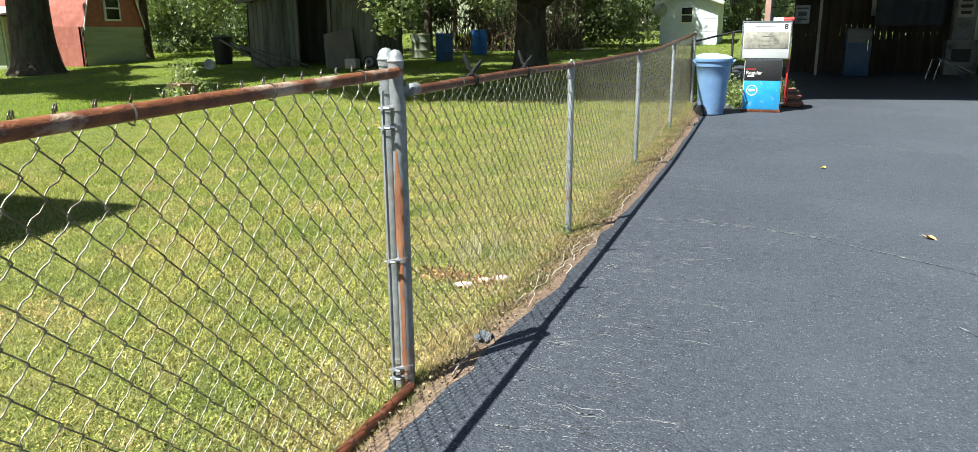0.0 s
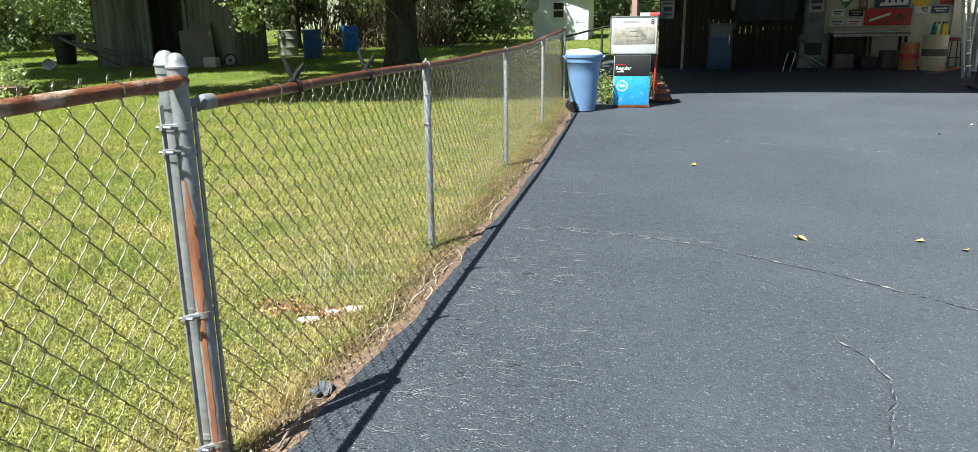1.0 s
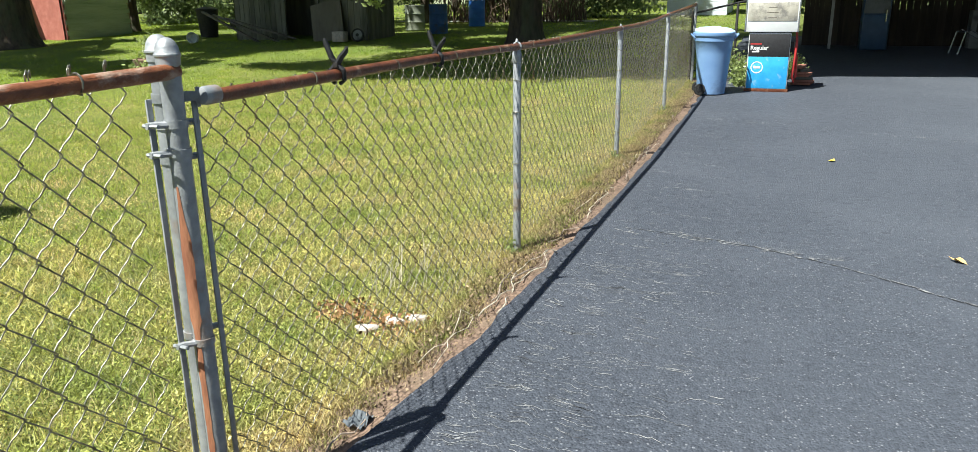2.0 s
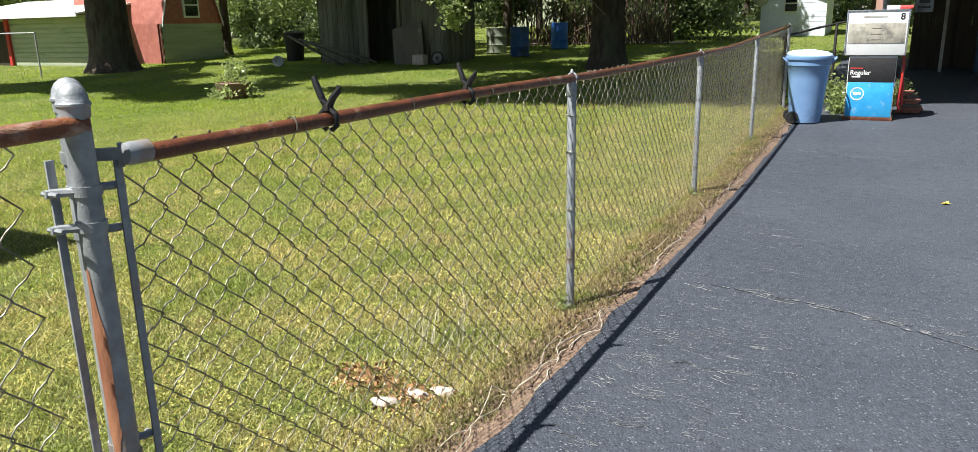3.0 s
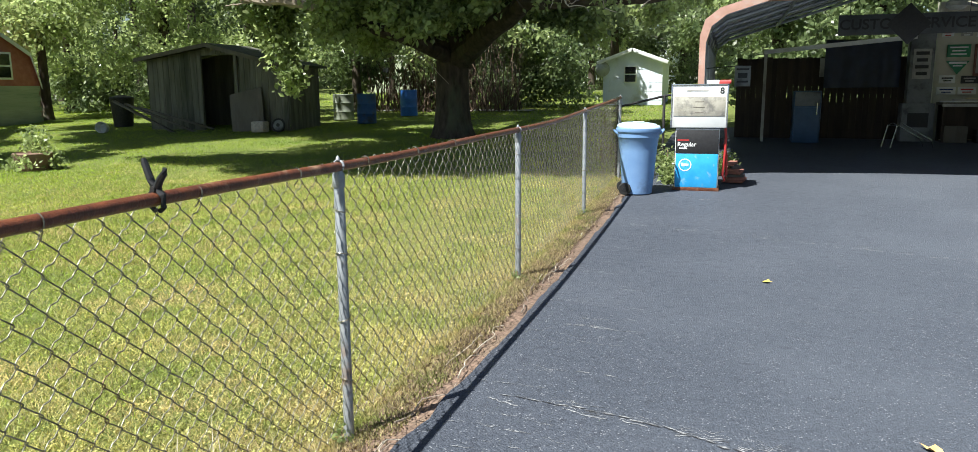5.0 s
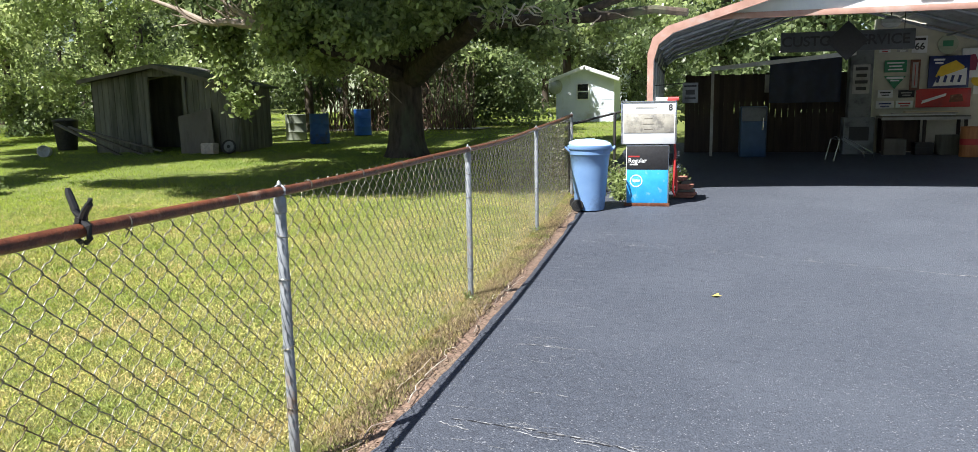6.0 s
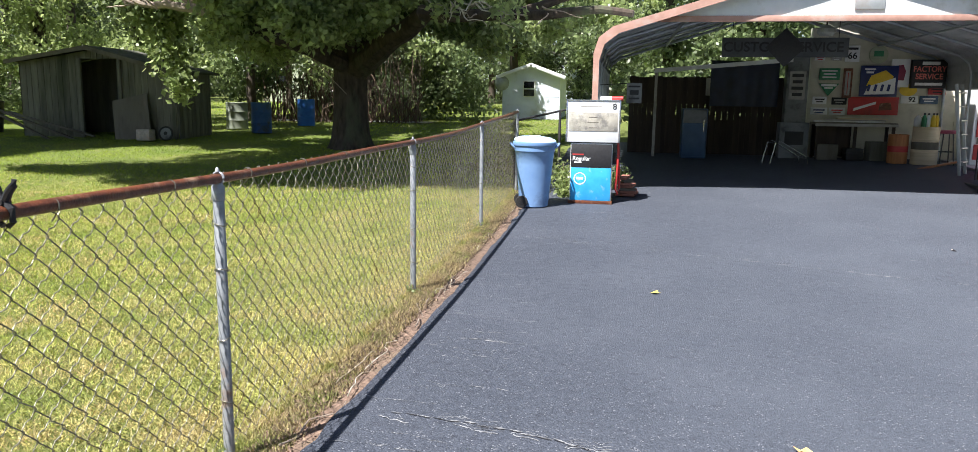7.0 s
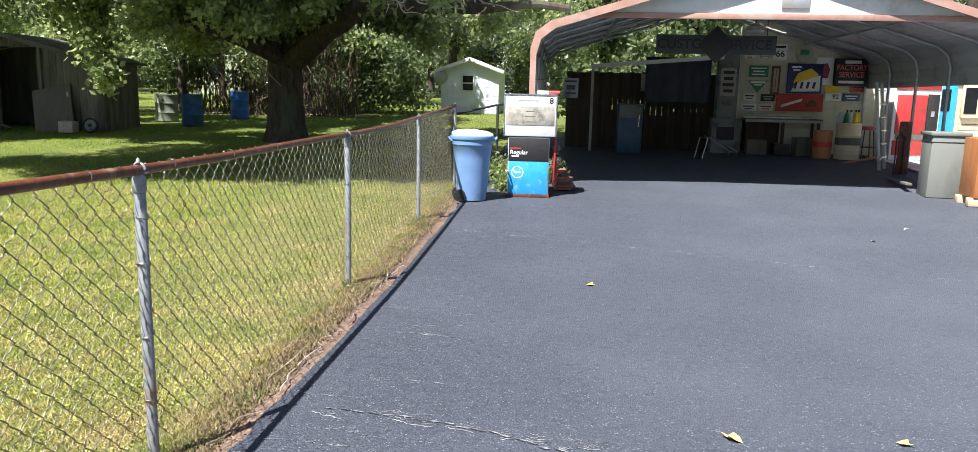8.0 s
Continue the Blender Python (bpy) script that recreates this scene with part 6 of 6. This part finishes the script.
def tree(name, x, y, r, trunk_h, clumps, leaves, size, seed, label, limbs=(), material="leaf", lean=(0, 0), group=""):
    t = thing(name, pose(x, y, zt(y)), label, "tree", group)
    prof, rad = [], []
    for k in (-0.15, 0.0, 0.12, 0.35, 0.8, 1.4, 2.2, 3.0, 4.2, 5.5, 7.0):
        if k > trunk_h:
            break
        prof.append((lean[0] * k / 5 + 0.04 * r * noise.noise((k, seed, 1)), lean[1] * k / 5, k))
        rad.append(r * (1 + 0.38 * math.exp(-max(k, 0) * 4.0)) * (1 - 0.05 * k))
    part("trunk", Geo().tube(prof, rad, 18), M["bark"], t)
    for i, (a, b, ra, rb) in enumerate(limbs):
        pts, rs = branch(a, b, ra, rb, seed * 7 + i)
        part("limb", Geo().tube(pts, rs, 9), M["bark"], t)
    if clumps:
        cr = new("crown", quads("crown", leaf_cloud(clumps, leaves, size, seed), M[material]))
        cr.parent = t
    return t


def big_tree():
    rng = random.Random(3)
    cl = []
    # high canopy that shades the back of the lawn
    for _ in range(24):
        a, q = rng.uniform(0, 6.283), rng.random() ** 0.6 * 6.0
        c = (q * math.cos(a) * 0.8 - 0.8, q * math.sin(a) * 0.75 - 3.6, rng.uniform(5.2, 10.0), rng.uniform(0.9, 1.7), rng.uniform(0.9, 1.7), rng.uniform(0.6, 1.1))
        # gap left in the unseen crown so sun reaches the lawn by the old shed
        if not (c[0] + 0.4 * c[2] < 1.4 and c[1] + 0.36 * c[2] > -2.4):
            cl.append(c)
    # out-of-view boughs added to shade the back lawn and the white shed
    for _ in range(34):
        cl.append((rng.uniform(-4.6, -0.4), rng.uniform(2.2, 7.6), rng.uniform(6.4, 8.2), rng.uniform(0.8, 1.3), rng.uniform(0.8, 1.2), rng.uniform(0.5, 0.8)))
    for _ in range(7):
        cl.append((rng.uniform(-0.9, 0.9), rng.uniform(10.0, 11.4), rng.uniform(6.4, 7.4), rng.uniform(0.5, 0.9), rng.uniform(0.5, 0.8), rng.uniform(0.4, 0.6)))
    # high boughs out of view over the lawn, placed to shade it
    for _ in range(16):
        cl.append((rng.uniform(-5.2, -2.6), rng.uniform(-8.8, -6.6), rng.uniform(6.0, 8.0), rng.uniform(0.8, 1.3), rng.uniform(0.6, 1.0), rng.uniform(0.5, 0.8)))
    for _ in range(9):
        cl.append((rng.uniform(-8.6, -5.2), rng.uniform(-8.5, -7.3), rng.uniform(6.6, 7.8), rng.uniform(0.7, 1.1), rng.uniform(0.4, 0.6), rng.uniform(0.4, 0.6)))
    cl = [(c[0] + 0.085 * c[2], c[1] - 0.125 * c[2], *c[2:]) for c in cl]
    # lower hanging foliage round the trunk
    for _ in range(56):
        xx = rng.uniform(-6.0, 5.4)
        cl.append((xx, rng.uniform(-1.8, 3.0), rng.uniform(2.7, 4.8) + 0.12 * abs(xx - 1), rng.uniform(0.6, 1.1), rng.uniform(0.6, 1.1), rng.uniform(0.4, 0.7)))
    front = []
    for _ in range(24):
        xx = rng.uniform(-2.6, 2.8)
        front.append((xx, rng.uniform(-2.6, -0.8), rng.uniform(2.6, 4.2) + 0.08 * abs(xx), rng.uniform(0.5, 0.9), rng.uniform(0.4, 0.7), rng.uniform(0.3, 0.6)))
    for _ in range(14):
        front.append((rng.uniform(-2.8, -0.3), rng.uniform(-2.0, -0.7), rng.uniform(2.3, 3.6), rng.uniform(0.4, 0.7), rng.uniform(0.3, 0.6), rng.uniform(0.25, 0.5)))
    limbs = (((0.1, 0, 1.9), (2.5, -2.3, 2.98), 0.34, 0.19), ((2.4, -2.25, 2.95), (6.8, -3.1, 2.85), 0.15, 0.07), ((4.4, -2.6, 2.9), (7.0, -2.4, 3.7), 0.10, 0.04), ((0.2, 0, 2.2), (2.8, -1.0, 4.2), 0.28, 0.12), ((-0.1, 0, 2.4), (-3.2, -1.4, 3.30), 0.28, 0.15),
             ((0, 0, 2.6), (-0.6, 0.3, 7.0), 0.42, 0.18), ((-0.2, 0, 2.9), (-2.0, -7.0, 7.2), 0.26, 0.08), ((0.1, -0.1, 3.0), (1.0, -6.5, 7.0), 0.22, 0.07), ((-1.6, -5.6, 6.2), (-7.4, -7.9, 7.1), 0.10, 0.03), ((0.3, 0, 2.4), (1.8, -1.2, 7.0), 0.30, 0.12), ((-3.0, -0.5, 3.2), (-4.4, -0.9, 4.6), 0.09, 0.03), ((-0.2, 0.1, 3.4), (-1.6, 6.0, 7.2), 0.26, 0.10), ((-1.5, 5.6, 6.9), (0.2, 11.0, 6.9), 0.10, 0.04))
    t = tree("tree", -6.4, 20.9, 0.44, 3.0, cl, 165000, 0.17, 5, "huge spreading shade tree with a thick dark trunk", limbs)
    for i in range(16):
        p = (rng.uniform(2.6, 5.4), rng.uniform(-3.0, -2.7), rng.uniform(2.85, 3.05))
        pts, rs = branch(p, (p[0] + rng.uniform(-0.5, 0.9), p[1] - 0.3, p[2] + rng.uniform(-0.35, 0.5)), 0.018, 0.005, i + 20, 0.6, 7)
        part("bare_twig", Geo().tube(pts, rs, 5), M["palebark"], t)
    for i in range(9):
        p = (rng.uniform(2.4, 4.4), -3.2, rng.uniform(3.0, 3.25))
        q = (p[0] + rng.uniform(-0.5, 1.1), -3.5, p[2] - rng.uniform(0.0, 0.5))
        pts, rs = branch(p, q, 0.020, 0.006, i + 140, 1.2, 10)
        part("bleached_twig", Geo().tube(pts, rs, 6), M["twigpale"], t, "pale curling dead twig")
    for i in range(14):
        p = (rng.uniform(-4.2, -1.6), -3.0, rng.uniform(3.0, 3.25))
        pts, rs = branch(p, (p[0] + rng.uniform(-0.7, 0.7), p[1] - 0.3, p[2] + rng.uniform(0.1, 0.9)), 0.03, 0.008, i + 50, 0.6, 7)
        part("bare_twig", Geo().tube(pts, rs, 5), M["palebark"], t)
    for _ in range(20):
        front.append((rng.uniform(-2.0, 0.9), rng.uniform(-3.8, -3.2), rng.uniform(2.35, 3.3), rng.uniform(0.25, 0.5), rng.uniform(0.2, 0.4), rng.uniform(0.2, 0.4)))
    for _ in range(12):
        front.append((rng.uniform(1.0, 4.6), rng.uniform(-3.7, -3.0), rng.uniform(2.75, 3.5), rng.uniform(0.25, 0.45), rng.uniform(0.2, 0.4), rng.uniform(0.12, 0.28)))
    # dense boughs over the near lawn, whose shade ends in a line across the grass
    dense = []
    while len(dense) < 90:
        sx, sy, z = rng.uniform(-0.4, 5.2), rng.uniform(-7.2, 0.2), rng.uniform(6.2, 8.2)
        if sy > -6.6 + 0.33 * sx + 0.10 * max(0.0, sx - 3.4) ** 2:
            dense.append((sx - 0.315 * (z + 0.25), sy - 0.485 * (z + 0.25), z, rng.uniform(0.7, 1.1), rng.uniform(0.5, 0.8), rng.uniform(0.4, 0.7)))
    # more boughs added out of view, to shade the ground round the drums
    for _ in range(20):
        dense.append((rng.uniform(-9.2, -3.6), rng.uniform(-0.4, 4.8), rng.uniform(6.6, 8.4), rng.uniform(0.7, 1.1), rng.uniform(0.6, 0.9), rng.uniform(0.4, 0.7)))
    high = new("crown", quads("crown", leaf_cloud(dense, 46000, 0.23, 77), M["leafshade"]))
    high.parent = t
    # front boughs take the paler leaf copy, daylight put into their colour
    hang = new("hanging_bough", quads("hanging_bough", leaf_cloud(front, 27000, 0.15, 9), M["leafpalelit"]))
    hang.parent = t
    spine = [(0.0, -0.2, 1.95), (-0.4, -1.6, 2.30), (-0.97, -2.8, 2.56), (-1.5, -3.0, 2.78), (-1.9, -3.0, 2.91), (-2.3, -3.0, 3.03), (-2.65, -3.02, 3.06), (-2.96, -3.0, 3.12), (-3.3, -2.98, 3.10), (-3.57, -3.0, 3.15), (-4.1, -3.0, 3.40), (-5.0, -3.1, 3.75)]
    girth = [0.19, 0.16, 0.14, 0.125, 0.115, 0.105, 0.095, 0.085, 0.075, 0.07, 0.055, 0.035]
    # one limb in two barks: shaded inner run dark, sunlit outer run pale
    part("limb", Geo().tube(spine[:5], girth[:5], 9), M["bark"], t)
    part("bare_limb", Geo().tube(spine[4:], girth[4:], 9), M["palebark"], t, "bare limb with its sunlight painted in as pale bark")
    for k, (p, q, r) in enumerate((((-2.3, -3.0, 3.05), (-3.25, -3.15, 3.75), 0.07), ((-2.0, -3.0, 2.95), (-1.65, -3.1, 3.75), 0.06), ((-2.9, -3.0, 3.12), (-3.0, -3.1, 3.8), 0.04), ((-3.6, -3.0, 3.15), (-4.3, -3.1, 3.05), 0.03), ((-1.6, -3.0, 2.8), (-1.2, -3.1, 3.4), 0.03))):
        pts, rs = branch(p, q, r, 0.012, 93 + k, 0.5, 9)
        part("bare_limb", Geo().tube(pts, rs, 8), M["palebark"], t)
    pts, rs = branch((-1.6, -0.5, 3.0), (0.2, -0.8, 1.3), 0.022, 0.007, 77, 0.4, 8)
    part("bare_twig", Geo().tube(pts, rs, 5), M["palebark"], t)
    # sprays too carry their sunlight as paler leaf colour
    cr = new("leaf_spray", quads("leaf_spray", leaf_cloud([(-3.9, -1.6, 2.3, 0.5, 0.4, 0.75), (-3.5, -1.7, 1.5, 0.35, 0.3, 0.45), (-4.3, -1.4, 3.0, 0.7, 0.5, 0.5), (5.0, -0.3, 2.9, 0.6, 0.4, 0.35), (3.6, -0.3, 2.5, 0.4, 0.3, 0.4), (6.2, -0.2, 3.2, 0.7, 0.4, 0.3)], 3200, 0.15, 8), M["leafpalelit"]))
    cr.parent = t


def woods():
    rng = random.Random(9)
    for i in range(44):
        row = i % 3
        x = -62 + (i / 43) * 92 + rng.uniform(-1.5, 1.5)
        y = (37, 46, 56)[row] + rng.uniform(-3, 3)
        if -7 < x < 1 and y < 41:
            y += 9
        if x > 2:
            y = max(30, y - 8)
        hgt = rng.uniform(8, 13)
        base = (1.2, 1.8, 1.0)[row]
        cl = [(rng.gauss(0, 1.8), rng.gauss(0, 1.4), rng.uniform(base + 0.8, hgt), rng.uniform(0.6, 1.3), rng.uniform(0.6, 1.3), rng.uniform(0.45, 0.9)) for _ in range(26)]
        tree("tree", x, y, rng.uniform(0.16, 0.32), 5.5, cl, 6500, rng.uniform(0.20, 0.27), 100 + i, "leafy tree in the sunlit wood behind the yard", material="leaffar" if rng.random() < 0.7 else "leafpalelit", group="trees behind the yard")
    # trees right behind the sheds; the left ones look sunlit through paler leaf colour
    for i, (x, y) in enumerate(((-24, 25), (-20.5, 27.5), (-17.5, 28.5), (-13.5, 29.5), (-9.5, 31.5), (-28, 30), (-33, 27), (-38, 29), (1.5, 26.5), (4.0, 25.8), (-1.0, 44))):
        cl = [(rng.gauss(0, 1.4), rng.gauss(0, 1.1), rng.uniform(2.0, 8.0), rng.uniform(0.7, 1.4), rng.uniform(0.7, 1.4), rng.uniform(0.5, 1.0)) for _ in range(20)]
        tree("tree", x, y, 0.17, 5.0, cl, 8000, 0.19, 200 + i, "slim leafy tree behind the sheds", material="leafpalelit" if x < -2 else "leaf", group="trees behind the sheds")
    # added tree, its crown hung out of view to shade the old shed
    cl = [(rng.uniform(1.7, 8.3), rng.uniform(-10.4, -7.4), rng.uniform(5.6, 8.4), rng.uniform(0.9, 1.6), rng.uniform(0.9, 1.6), rng.uniform(0.5, 1.0)) for _ in range(40)]
    tree("tree", -21.0, 27.8, 0.13, 5.5, cl, 34000, 0.19, 260, "added tree whose unseen crown shades the old shed", material="leaf")
    # woods round to the left
    for i in range(16):
        x, y = -44 - 3.0 * (i % 3) * 2 + rng.uniform(-1, 1), 6 + i * 2.2
        cl = [(rng.gauss(0, 1.6), rng.gauss(0, 1.6), rng.uniform(1.2, 9.0), rng.uniform(0.9, 1.9), rng.uniform(0.9, 1.9), rng.uniform(0.7, 1.3)) for _ in range(22)]
        tree("tree", x, y, 0.22, 5.0, cl, 6500, 0.28, 300 + i, "leafy tree beyond the long shed", material="leaffar" if i % 3 else "leafpalelit", group="trees beyond the long shed")
    # unseen trees added right and behind, to cut sky light under the carport
    for i in range(22):
        a = radians(-105 + i * 8.2)
        x, y = 4 + 27 * math.cos(a) + (4 if i % 2 else 0), 8 + 27 * math.sin(a)
        if y > 20 and x < 22:
            continue
        cl = [(rng.gauss(0, 1.6), rng.gauss(0, 1.6), rng.uniform(1.2, 9.5), rng.uniform(1.1, 2.0), rng.uniform(1.1, 2.0), rng.uniform(0.8, 1.4)) for _ in range(22)]
        tree("tree", x, y, 0.22, 5.0, cl, 4500, 0.40, 400 + i, "unseen tree added round the drive to cut sky light", material="leaffar", group="trees round the drive")
    # shrubs close behind the sheds
    for i, (x0, x1, y0, y1, top, n, lv) in enumerate(((-30, -12.5, 28.5, 31, 2.4, 34, 14000), (-12.5, -5.5, 31.2, 33, 3.4, 40, 15000), (-6, 3, 43, 46, 1.6, 22, 7000), (0.3, 8, 23.5, 25.5, 2.6, 18, 9000), (-60, -26, 32, 36, 2.6, 50, 14000))):
        cl = [(rng.uniform(x0, x1), rng.uniform(y0, y1), zt(y0) + rng.uniform(0.1, top), rng.uniform(0.6, 1.2), rng.uniform(0.5, 0.9), rng.uniform(0.4, 0.8)) for _ in range(n)]
        ob = new("shrubs", quads("shrubs", leaf_cloud(cl, lv, 0.17, 60 + i), M["leaf"]))
        tagged(ob, "tangled shrubs and vines at the edge of the yard", "shrubs", kind="stuff")
    # tangled brown stems before the shrubs, behind the drums
    g = Geo()
    for i in range(230):
        x, y = rng.uniform(-13.2, -7.2), rng.uniform(29.6, 31.0)
        top = rng.uniform(0.9, 3.0)
        pts, rs = branch((x, y, zt(y) - 0.05), (x + rng.gauss(0, 0.55), y + rng.gauss(0, 0.3), zt(y) + top), rng.uniform(0.012, 0.035), 0.006, 500 + i, 1.1, 7)
        g.tube(pts, rs, 5)
    ob = part("brush", g, M["vine"])
    tagged(ob, "thicket of brown woody stems behind the drums", "brush", kind="stuff")
    # shrub belt along the back
    cl = [(rng.uniform(-70, 30), rng.uniform(52, 66), zt(55) + rng.uniform(0.2, 3.0), rng.uniform(1.2, 2.6), 1.3, rng.uniform(0.7, 1.5)) for _ in range(150)]
    ob = new("hedge", quads("hedge", leaf_cloud(cl, 36000, 0.36, 31), M["leaffar"]))
    tagged(ob, "tangled green undergrowth along the back of the yards", "undergrowth", kind="stuff")
    cl = [(rng.uniform(-95, 60), rng.uniform(74, 86), rng.uniform(2, 15), rng.uniform(2.2, 4), 2, rng.uniform(1.6, 3)) for _ in range(190)]
    ob = new("far_woods", quads("far_woods", leaf_cloud(cl, 46000, 0.75, 32), M["leaffar"]))
    tagged(ob, "dense distant wood closing the view", "woods", kind="stuff")


def left_tree():
    rng = random.Random(12)
    cl = []
    for _ in range(24):
        a, q = rng.uniform(0, 6.283), rng.random() ** 0.6 * 5.0
        cl.append((q * math.cos(a) - 0.5, q * math.sin(a) - 1.0, rng.uniform(5.0, 9.5), rng.uniform(0.8, 1.5), rng.uniform(0.8, 1.5), rng.uniform(0.6, 1.0)))
    # boughs on the near side, which shade the lawn before the barn
    for _ in range(36):
        cl.append((rng.uniform(-5.6, 3.6), rng.uniform(-6.3, -3.6), rng.uniform(6.6, 8.4), rng.uniform(0.7, 1.2), rng.uniform(0.5, 0.9), rng.uniform(0.5, 0.8)))
    cl = [(c[0] + 2.6 + 0.085 * c[2], c[1] - 1.5 - 0.125 * c[2], *c[2:]) for c in cl]
    tree("tree", -22.5, 18.6, 0.68, 5.5, cl, 130000, 0.18, 15, "thick-trunked shade tree beside the red barn", (((0, 0, 4.2), (-2.5, 0, 8), 0.3, 0.1), ((0, 0, 4.4), (2.2, -0.5, 8), 0.3, 0.1), ((0, 0, 4.4), (-2.6, -4.6, 7.4), 0.26, 0.08), ((0, 0, 4.6), (2.4, -4.8, 7.4), 0.24, 0.07)))


big_tree()
left_tree()
woods()
planter()

# ---- small things on the ground ----
def small_things():
    rng = random.Random(21)
    for x, y, s, mt in ((1.22, 6.25, 0.055, "dryleaf"), (0.65, 9.16, 0.045, "yellowleaf"), (2.03, 6.31, 0.04, "dryleaf"), (2.25, 6.12, 0.035, "dryleaf"), (3.9, 11.6, 0.04, "stone"), (4.6, 12.4, 0.035, "stone")):
        l = thing("fallen_leaf", pose(x, y, zt(y) + 0.006, 8, 6, rng.uniform(0, 360)), "dry curled leaf on the asphalt" if mt == "dryleaf" else "small pale leaf on the asphalt", "leaf", "leaves on the drive")
        g = Geo()
        v = [(0, -s, 0), (s * 0.6, -s * 0.4, s * 0.25), (s * 0.75, s * 0.2, s * 0.35), (s * 0.2, s * 0.45, 0.1 * s), (0, s * 1.1, s * 0.2), (-s * 0.3, s * 0.4, 0.05 * s), (-s * 0.7, s * 0.15, s * 0.4), (-s * 0.5, -s * 0.45, s * 0.2), (0, 0, 0.0)]
        g.add(v, [(8, i, (i + 1) % 8) for i in range(8)])
        part("blade", g, M[mt], l)
    for i, (x, y, a) in enumerate(((-1.69, 4.34, 20), (-1.60, 4.46, -10), (-1.50, 4.53, 15))):
        s = thing("stone", pose(x, y, 0.010 - low(y), 0, 0, a), "flat pale stone half sunk in dry grass", "stone", "stones by the fence")
        g = Geo().lathe([(0.05, -0.03), (0.062, 0.0), (0.05, 0.012), (0.02, 0.018), (0.001, 0.018)], 9, Matrix.Diagonal((1.0, 0.6, 1.0, 1.0)), wobble=0.2)
        part("stone", g, M["stone"], s)
    ob = new("bare_patch", quads("bare_patch", leaf_cloud([(-1.62, 4.44, -0.070, 0.26, 0.17, 0.006), (-1.92, 4.52, -0.070, 0.2, 0.15, 0.006)], 1100, 0.026, 72, 0.0), M["reddirt"]))
    tagged(ob, "worn patch of reddish dead thatch round the stones", "bare patch", kind="stuff")
    rng2 = np.random.default_rng(5)
    n = 60
    base = np.stack([rng2.normal(-1.85, 0.10, n), rng2.normal(5.05, 0.22, n), np.full(n, -0.08)], 1)
    tip = base + np.stack([rng2.normal(0.03, 0.05, n), rng2.normal(0, 0.05, n), rng2.uniform(0.08, 0.26, n)], 1)
    off = np.array([0.002, 0.0015, 0])
    ob = new("dry_stalks", quads("dry_stalks", np.stack([base - off, base + off, tip], 1).reshape(-1, 3), M["stalk"], 3))
    tagged(ob, "pale dead grass stalks standing behind the fence", "dry stalks", kind="stuff")
    r = thing("rag", pose(-1.24, 3.50, -0.05), "crumpled blue-grey rag on the soil", "rag")
    v, f = [], []
    for i in range(9):
        for j in range(9):
            xx, yy = (i - 4) * 0.010, (j - 4) * 0.013
            v.append((xx, yy, 0.03 + 0.035 * noise.noise((xx * 35, yy * 35, 2))))
    for i in range(8):
        for j in range(8):
            b = i * 9 + j
            f.append((b, b + 9, b + 10, b + 1))
    part("cloth", Geo().add(v, f), M["bluerag"], r)
    cl = [(-1.30 + 0.02 * k % 0.1, 0.0 + k * 0.25, zt(k * 0.25) - 0.8 * low(k * 0.25) + 0.004, 0.15, 0.2, 0.012) for k in range(60)]
    ob = new("leaf_litter", quads("leaf_litter", leaf_cloud(cl, 9000, 0.020, 71, 0.0), M["litter"]))
    tagged(ob, "brown leaf litter and thatch along the fence foot", "litter", kind="stuff")
    for i in range(26):
        y = rng.uniform(3.0, 13.2)
        s = thing("stick", pose(edge_x(y) - rng.uniform(0.03, 0.13), y, zt(y) - 0.35 * low(y), 0, 0, rng.uniform(-14, 10)), "dry brown root or stick on the soil strip", "stick", "sticks under the fence")
        pts, rs = branch((0, -0.26, 0.004), (0, 0.30, 0.010), 0.006 - 0.002 * (i % 3), 0.002, i + 300, 0.9, 9)
        part("stick", Geo().tube(pts, rs, 6), M["stalk" if i % 3 else "palebark"], s)


def weeds():
    for i, (x, y, n, r, h) in enumerate(((-0.52, 14.35, 500, 0.14, 0.16), (-0.62, 14.9, 700, 0.22, 0.3), (0.2, 15.5, 600, 0.25, 0.25), (-1.36, 8.70, 60, 0.05, 0.05), (-1.38, 11.75, 50, 0.05, 0.05), (-1.38, 5.66, 40, 0.04, 0.04))):
        w = thing("weed", pose(x, y, zt(y) - low(y)), "leafy green weed at the foot of the fence", "weed", "weeds along the fence")
        ob = new("leaves", quads("leaves", leaf_cloud([(0, 0, h * 0.7, r, r, h)], n, 0.06 if i < 3 else 0.03, 80 + i), M["leafpalelit"]))
        ob.parent = w
        part("stem", Geo().tube([(0, 0, -0.03), (0.01, 0, h), (0.0, 0.02, h * 1.5)], 0.005, 5), M["litter"], w)


small_things()
weeds()
